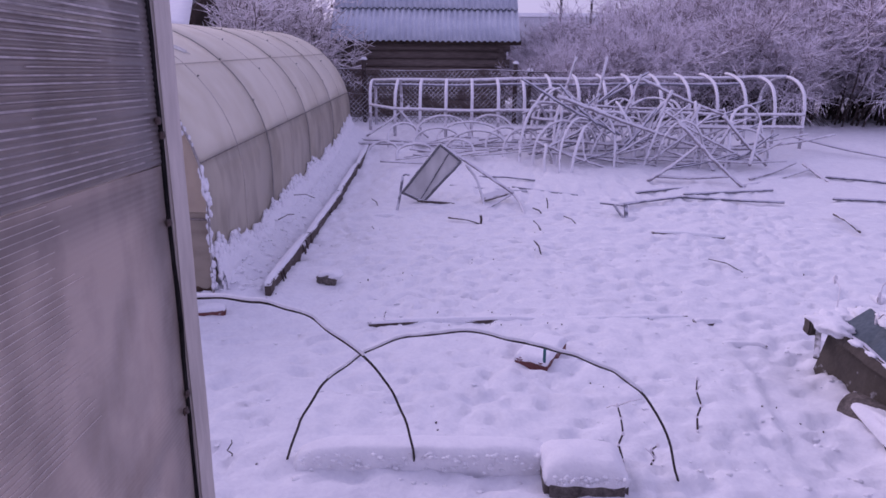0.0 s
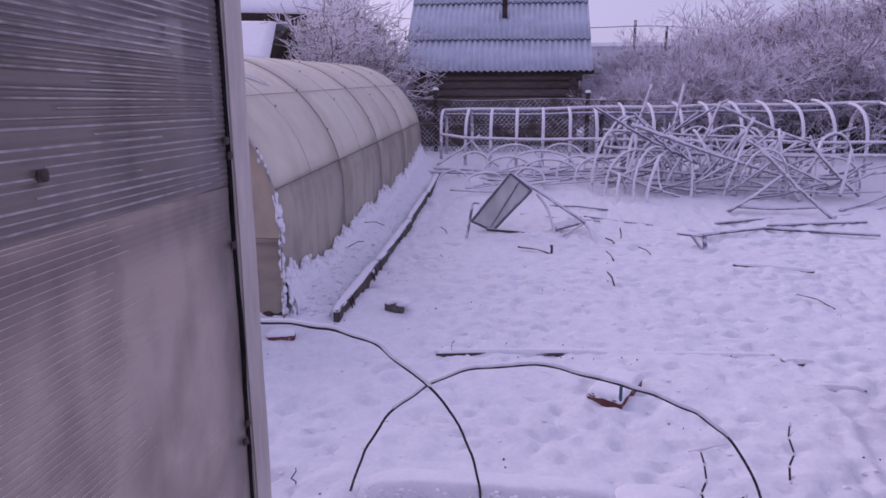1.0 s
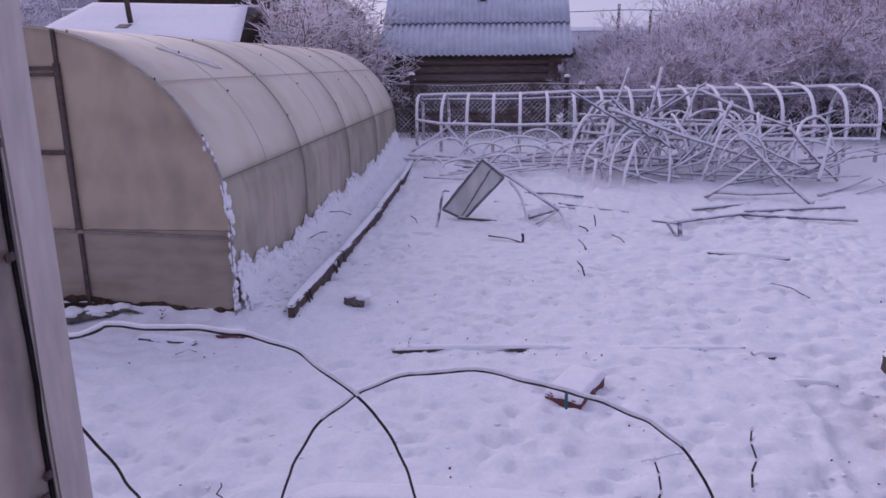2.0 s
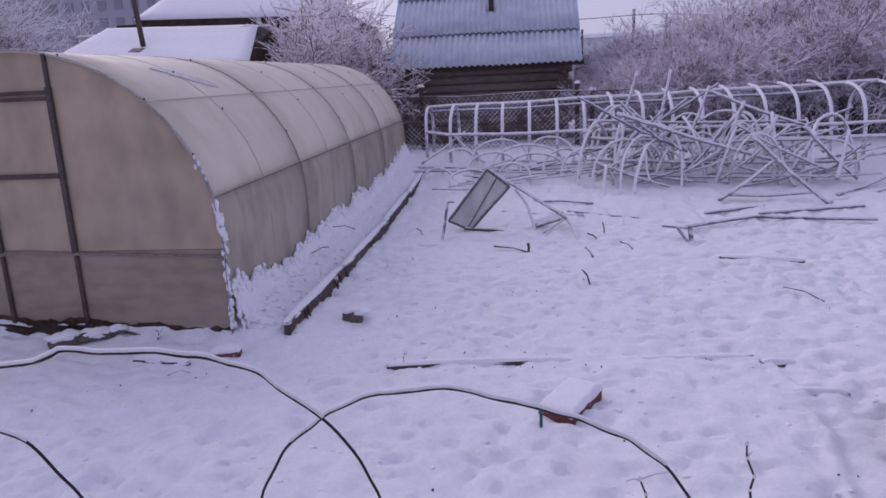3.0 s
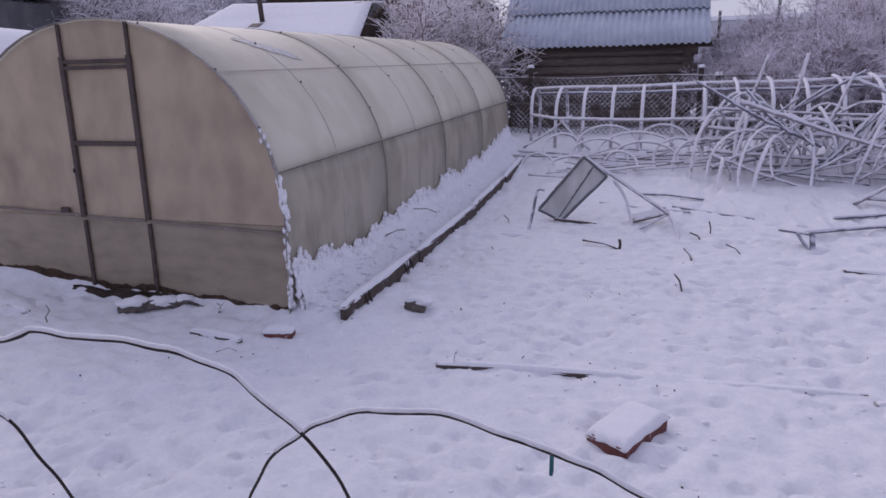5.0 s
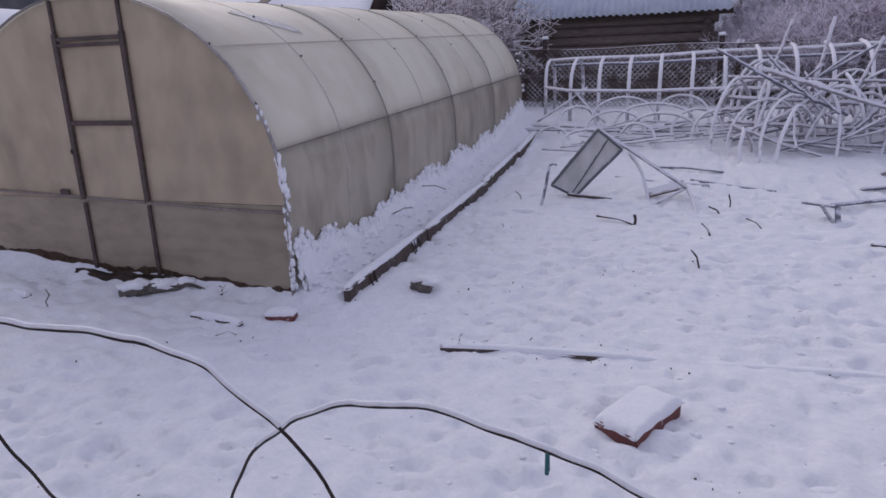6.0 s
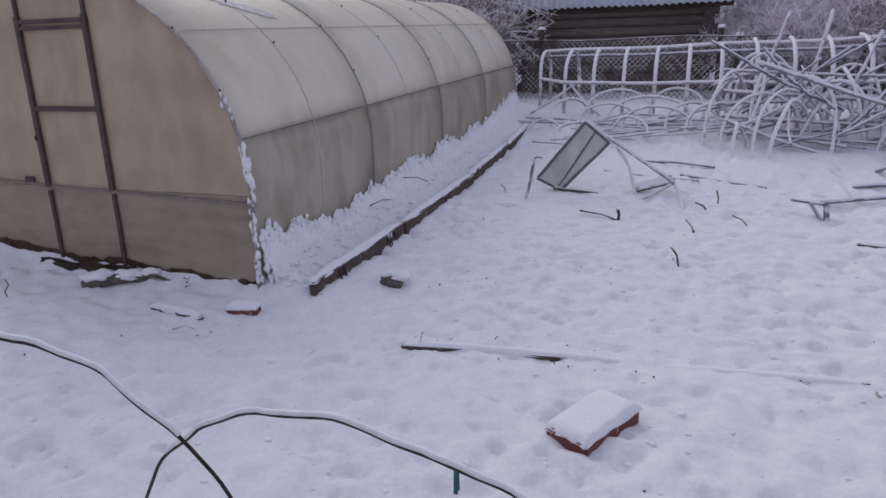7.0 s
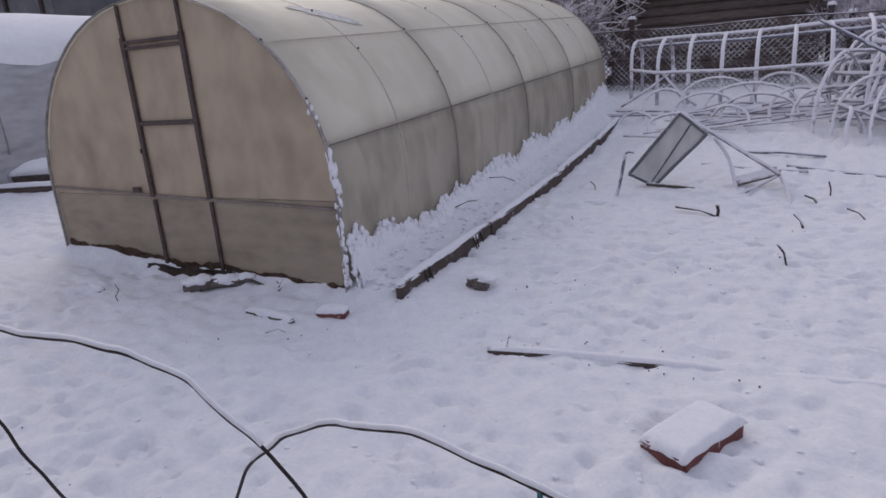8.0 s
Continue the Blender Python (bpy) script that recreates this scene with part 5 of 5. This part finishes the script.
# ---------------------------------------------------------------- low shed, house and neighbours
def snow_roof(name, a, b, c, d, thick, parent, o, mat=None, seed=0):
    """A roof plane a-b (eave) to d-c (ridge) with a soft thick snow layer."""
    a, b, c, d = Vector(a), Vector(b), Vector(c), Vector(d)
    nrm = (b - a).cross(d - a).normalized()
    bm = bmesh.new()
    n = 16
    grid = []
    for j in range(n + 1):
        row = []
        for i in range(n + 1):
            u, v = i / n, j / n
            p = a.lerp(b, u).lerp(d.lerp(c, u), v)
            e = min(u, 1 - u, v, 1 - v) * n
            t = thick * min(1, 0.35 + e * 0.5) * (1 + 0.25 * noise.noise(Vector((u * 5 + seed, v * 5, 1))))
            row.append(bm.verts.new(p + nrm * t - o))
        grid.append(row)
    for j in range(n):
        for i in range(n):
            bm.faces.new((grid[j][i], grid[j][i + 1], grid[j + 1][i + 1], grid[j + 1][i]))
    low = [bm.verts.new(p - o) for p in (a, b, c, d)]
    bm.faces.new(low)
    bm.faces.new([low[0], low[1]] + grid[0][::-1])
    bm.faces.new([low[2], low[3]] + grid[n])
    bm.faces.new([low[3], low[0]] + [grid[j][0] for j in range(n + 1)])
    bm.faces.new([low[1], low[2]] + [grid[j][n] for j in range(n, -1, -1)])
    return part(name, bm, mat or SNOW_CAP, parent, "smooth snow layer", True)


def low_shed():
    s = thing("low_shed", "low dark shed under a smooth snow-covered roof", "shed", at=(-7.5, 15.5, 0.6))
    o = Vector((-7.5, 15.5, 0.6))
    snow_roof("roof_snow", (-10.2, 14.2, 2.66), (-5.25, 14.2, 2.58), (-5.9, 16.6, 3.62), (-9.8, 16.6, 3.74), 0.07, s, o)
    part("front_wall", slab((5.0, 0.1, 2.1), Matrix.Translation(Vector((-8.0, 14.5, 1.5)) - o), 0.01), DARK, s)
    bm = bmesh.new()
    pts = [(14.5, 0.5), (14.35, 2.55), (16.5, 3.5), (18.6, 2.5), (18.6, 0.5)]
    fr, bk = [bm.verts.new(Vector((-5.55, y, z)) - o) for y, z in pts], [bm.verts.new(Vector((-5.65, y, z)) - o) for y, z in pts]
    bm.faces.new(fr), bm.faces.new(bk[::-1])
    for i in range(5):
        k = (i + 1) % 5
        bm.faces.new((fr[i], bk[i], bk[k], fr[k]))
    part("gable_wall", bm, DARK, s, "dark timber gable wall")
    part("barge_board", beam(Vector((-5.3, 14.2, 2.54)) - o, Vector((-5.92, 16.6, 3.58)) - o, 0.03, 0.12), DARK, s)
    part("rear_roof", slab((5.0, 2.4, 0.05), Matrix.Translation(Vector((-8.1, 17.6, 3.1)) - o) @ pose(0, 0, 0, -25), 0.01), SNOW_CAP, s)
    rod("stove_pipe", [Vector((-8.1, 15.2, 2.95)) - o, Vector((-8.28, 15.2, 5.2)) - o], 0.06, STEEL, s, "thin dark stove pipe", 10)
    part("pipe_flashing", slab((0.3, 0.25, 0.06), Matrix.Translation(Vector((-8.15, 14.95, 3.02)) - o) @ pose(0, 0, 0, 24), 0.01), STEEL, s)


low_shed()


def house():
    h = thing("house", "house with a wide snow-covered roof and a deep dark eave", "house", at=(-10, 27, 1))
    o = Vector((-10, 27, 1))
    part("wall", slab((9.0, 6.0, 4.2), Matrix.Translation(Vector((-10.5, 28.4, 2.9)) - o), 0.02), DARK, h)
    snow_roof("roof_snow", (-13.4, 24, 4.95), (-5.6, 24, 4.7), (-6.6, 29, 7.6), (-12.4, 29, 7.7), 0.16, h, o)
    part("eave_board", slab((7.7, 0.12, 0.35), Matrix.Translation(Vector((-9.5, 24.12, 4.66)) - o) @ pose(0, 0, 0, 0, 1.8, 0), 0.02), DARK, h, "deep dark eave board")
    part("soffit", slab((7.6, 1.3, 0.06), Matrix.Translation(Vector((-9.5, 24.8, 4.5)) - o), 0.01), DARK, h)
    for x in (-12.6, -10.2, -7.8):
        w = part("window", slab((1.1, 0.06, 1.2), Matrix.Translation(Vector((x, 25.38, 3.1)) - o), 0.01), PAINT, h)
        part("pane", slab((0.95, 0.03, 1.05), Matrix.Translation(Vector((x, 25.35, 3.1)) - o), 0.005), GLASS, w)


house()


def neighbour_greenhouse():
    g = thing("snowy_greenhouse", "neighbouring arched greenhouse half covered by a thick snow cap", "greenhouse", at=(-10.6, 7.6, 0.2))
    half, top, y0, y1 = 1.6, 2.6, 2.5, 12.0
    bm, cap = bmesh.new(), bmesh.new()
    for mesh, lo, hi, out in ((bm, 0.0, math.pi, 0.0), (cap, 0.62, math.pi - 0.62, 0.1)):
        rows = []
        for j in range(25):
            y = y0 + (y1 - y0) * j / 24 - 7.6
            row = []
            for i in range(21):
                a = lo + (hi - lo) * i / 20
                if mesh is cap:
                    a = math.pi / 2 + (a - math.pi / 2) * (1 + 0.16 * noise.noise(Vector((y * 1.3, 3, 0))) + 0.1 * noise.noise(Vector((y * 4.1, 7, 0))))
                edge = 1 if 0 < i < 20 else 0.0
                k = out * edge + (0.03 * noise.noise(Vector((y, a * 3, 2))) if out else 0)
                z = -0.15 if (mesh is bm and i in (0, 20)) else 0.55 * (mesh is bm) * 0 + 0.45 + (top - 0.6) * max(0, math.sin(a)) ** 0.85
                row.append(mesh.verts.new((math.cos(a) * (half + k), y, z + k)))
            rows.append(row)
        for j in range(24):
            for i in range(20):
                mesh.faces.new((rows[j][i], rows[j][i + 1], rows[j + 1][i + 1], rows[j + 1][i]))
        if mesh is bm:
            mesh.faces.new(rows[0]), mesh.faces.new(rows[24][::-1])
    part("cover", bm, POLY_BLUE, g, "", True)
    part("snow_cap", cap, SNOW_CAP, g, "thick sagging snow cap", True)
    for j in range(5):
        y = -5.08 + 2.3 * j
        pts = [(math.cos(a) * (half + 0.006), y, 0.45 + (top - 0.6) * max(0, math.sin(a)) ** 0.85 + 0.005) for a in np.linspace(0, math.pi, 17)]
        rod("seam_strip", pts, 0.012, SEAM, g)
    return g


neighbour_greenhouse()
capped("dark_plank", "dark plank lying by the neighbouring greenhouse", "plank", (-8.3, 7.0, float(ground(-8.3, 7.0)) + 0.05), (1.6, 0.14, 0.12), 18, BOARD, 0.04, 0, 31.0)
capped("snow_heap", "heap of snow on old boards by the neighbouring greenhouse", "snow heap", (-8.6, 7.6, float(ground(-8.6, 7.6)) + 0.1), (1.2, 0.7, 0.2), 25, BOARD, 0.18, 0, 32.0)


# ---------------------------------------------------------------- bushes
def prisms(segs):
    """Three-sided twigs from rows of two ends and two radii."""
    verts, faces = [], []
    for a, b, ra, rb in segs:
        d = b - a
        u = d.orthogonal().normalized()
        w = d.normalized().cross(u)
        k = len(verts)
        for p, r in ((a, ra), (b, rb)):
            for c in (0.0, 2.094, 4.189):
                verts.append(p + r * (math.cos(c) * u + math.sin(c) * w))
        faces += [(k, k + 1, k + 4, k + 3), (k + 1, k + 2, k + 5, k + 4), (k + 2, k, k + 3, k + 5)]
    return verts, faces


def bush(seed, height, spread, stems, depth, thick, twig_mat, droop=0.0, kids=3, rnd_turn=0.75, wide=0.0, fine=0.0055):
    rnd = random.Random(seed)
    big, small = [], []

    def grow(p, d, length, r, level):
        pts = 2 if level > 1 else 3
        if level == 0:
            big.append(([p], r))
        for k in range(pts):
            q = p + d * (length / pts)
            if level == 0:
                big[-1][0].append(q)
            else:
                small.append((p, q, r * (1 - 0.3 * k / pts), r * (1 - 0.3 * (k + 1) / pts)))
            p = q
            d = (d + Vector((rnd.gauss(0, 0.16), rnd.gauss(0, 0.16), rnd.gauss(0, 0.12) - droop * level))).normalized()
            if level < depth and (k > 0 or level > 0):
                for _ in range(kids if level < depth - 1 else kids + 1):
                    nd = (d + rnd_turn * Vector((rnd.gauss(0, 1), rnd.gauss(0, 1), rnd.gauss(0.15, 0.7)))).normalized()
                    grow(p, nd, length * rnd.uniform(0.4, 0.72), max(fine, r * rnd.uniform(0.42, 0.6)), level + 1)

    for s in range(stems):
        a = rnd.uniform(0, 2 * math.pi)
        base = Vector((math.cos(a), math.sin(a), 0)) * rnd.uniform(0, 0.25 + wide)
        d = Vector((math.cos(a) * spread * rnd.random(), math.sin(a) * spread * rnd.random(), 1)).normalized()
        grow(base - Vector((0, 0, 0.15)), d, height * rnd.uniform(0.5, 0.75), thick * rnd.uniform(0.6, 1), 0)
    b = thing("bush", "", "bush")
    for line, r in big:
        rod("stem", line, r, STEM, b, "", 6, r * 0.7)
    v, f = prisms(small)
    mesh_object("crown", v, f, twig_mat, b, "dense rimed twigs")["kind"] = "stuff"
    return b


def place(kinds, spots, label, group):
    used = set()
    for k, (x, y, s, turn) in enumerate(spots):
        src = kinds[k % len(kinds)]
        m = pose(x, y, float(ground(x, y)) - 0.03, 0, 0, turn)
        if src not in used:
            used.add(src)
            src.matrix_basis = m @ Matrix.Diagonal((s, s, s, 1))
            ob = src
        else:
            ob = copy_thing(src, m)
            ob.scale = (s, s, s)
        tagged(ob, label, "bush", group)


hedge = [bush(100 + i, 2.6, 0.6, 12, 3, 0.026, HEDGE, 0.02, 4, 0.75, 0.5, 0.0068) for i in range(3)]
spots = []
for k in range(33):
    col, row = k // 3, k % 3
    size = (0.66 + 0.075 * col) * (0.8 if row == 0 else 1.05)
    spots.append((2.4 + 0.98 * col + 0.3 * row + RNG.uniform(-0.25, 0.25), 16.3 + 1.6 * row + RNG.uniform(-0.3, 0.3), size * RNG.uniform(0.9, 1.08), RNG.uniform(0, 360)))
place(hedge, spots, "dense rime-covered hedge bush behind the wire fence", "hedge bushes")
fruit = [bush(200 + i, 3.0, 0.5, 7, 3, 0.04, RIME_TWIG, 0.03, 3, 0.85, 0.25, 0.0115) for i in range(2)]
place(fruit, [(-4.05, 15.9, 0.72, 10), (-4.7, 16.4, 0.95, 80), (-5.3, 15.6, 0.62, 200), (-3.9, 17.8, 0.9, 300), (-6.4, 19.2, 1.0, 140), (-4.4, 18.9, 1.1, 250)], "frosted bare fruit bush behind the greenhouse", "frosted bushes by the sheds")
place([bush(300, 3.2, 0.5, 7, 3, 0.04, TWIG, 0.03, 4, 0.85, 0.4)], [(-13.6, 18.2, 1.1, 0), (-16.0, 18.2, 1.5, 130), (-18.5, 20.5, 1.6, 220), (-20.5, 17, 1.5, 20)], "tall frosted bare bush beside the low shed", "far frosted bushes")


# ---------------------------------------------------------------- the distance
def long_building():
    b = thing("long_building", "long low pale building far beyond the hedge", "building", at=(14, 62, 1.1))
    part("wall", slab((26, 6, 5.2), pose(0, 0, 2.6), 0.05), WALL, b)
    part("roof", slab((26.6, 6.6, 0.3), pose(0, 0, 5.35), 0.05), SNOW_CAP, b)
    for k in range(9):
        w = part("window", slab((1.5, 0.1, 1.4), pose(-11 + 2.7 * k, -3.02, 3.2), 0.02), PAINT, b)
        part("pane", slab((1.3, 0.06, 1.2), pose(-11 + 2.7 * k, -3.07, 3.2), 0.01), GLASS, w)


long_building()
for x, y, h in ((8.3, 50, 6.3), (10.9, 52, 6.1), (5.2, 55, 5.6)):
    p = rod("power_pole", [(0, 0, -0.3), (0, 0, h)], 0.1, STEM, None, "", 8)
    p.location = (x, y, 1.05)
    tagged(p, "thin distant timber power pole", "pole", "distant power poles")
line = rod("power_line", [(x, 50 + 0.3 * (x - 8.3), 7.0 - 0.25 * math.sin((x + 3) * 0.24) ** 2) for x in np.arange(4, 30, 1.0)], 0.03, STEM, None, "", 4)
tagged(line, "thin sagging power line between distant poles", "power line", kind="structure")


def apartment_block():
    """A many-storeyed block far off, its colours paled for the frosty air."""
    b = thing("apartment_block", "large apartment block with rows of windows far off, greyed by painted haze", "apartment block", at=(-78, 118, 1.1))
    part("wall", slab((62, 12, 24), pose(0, 0, 12), 0.1), HAZE, b)
    part("roof", slab((62.6, 12.6, 0.5), pose(0, 0, 24.2), 0.1), SNOW_CAP, b)
    pane = None
    for row in range(8):
        for col in range(20):
            spot = (-28.5 + 3.0 * col, -6.04, 2.2 + 2.8 * row)
            if pane is None:
                pane = part("window", slab((1.5, 0.12, 1.5), None, 0.03), HAZE_PANE, b)
                pane.location = spot
            else:
                w = new("window", pane.data)
                w.parent = b
                w.location = spot


apartment_block()


def dark_barn():
    """A long dark building beyond the neighbouring greenhouse."""
    b = thing("dark_barn", "long dark timber building beyond the snowy greenhouse", "barn", at=(-21, 14.5, 0.9))
    part("wall", slab((12, 4, 3.0), pose(0, 0, 1.5), 0.03), GREY_BOARD, b)
    for k in range(9):
        part("batten", slab((0.12, 0.06, 2.9), pose(-5.6 + 1.4 * k, -2.03, 1.5), 0.01), DARK, b)
    part("eave_board", slab((12.4, 0.1, 0.2), pose(0, -2.1, 3.0), 0.01), DARK, b)
    part("roof", slab((12.6, 4.6, 0.2), pose(0, 0, 3.25), 0.05), SNOW_CAP, b)


dark_barn()
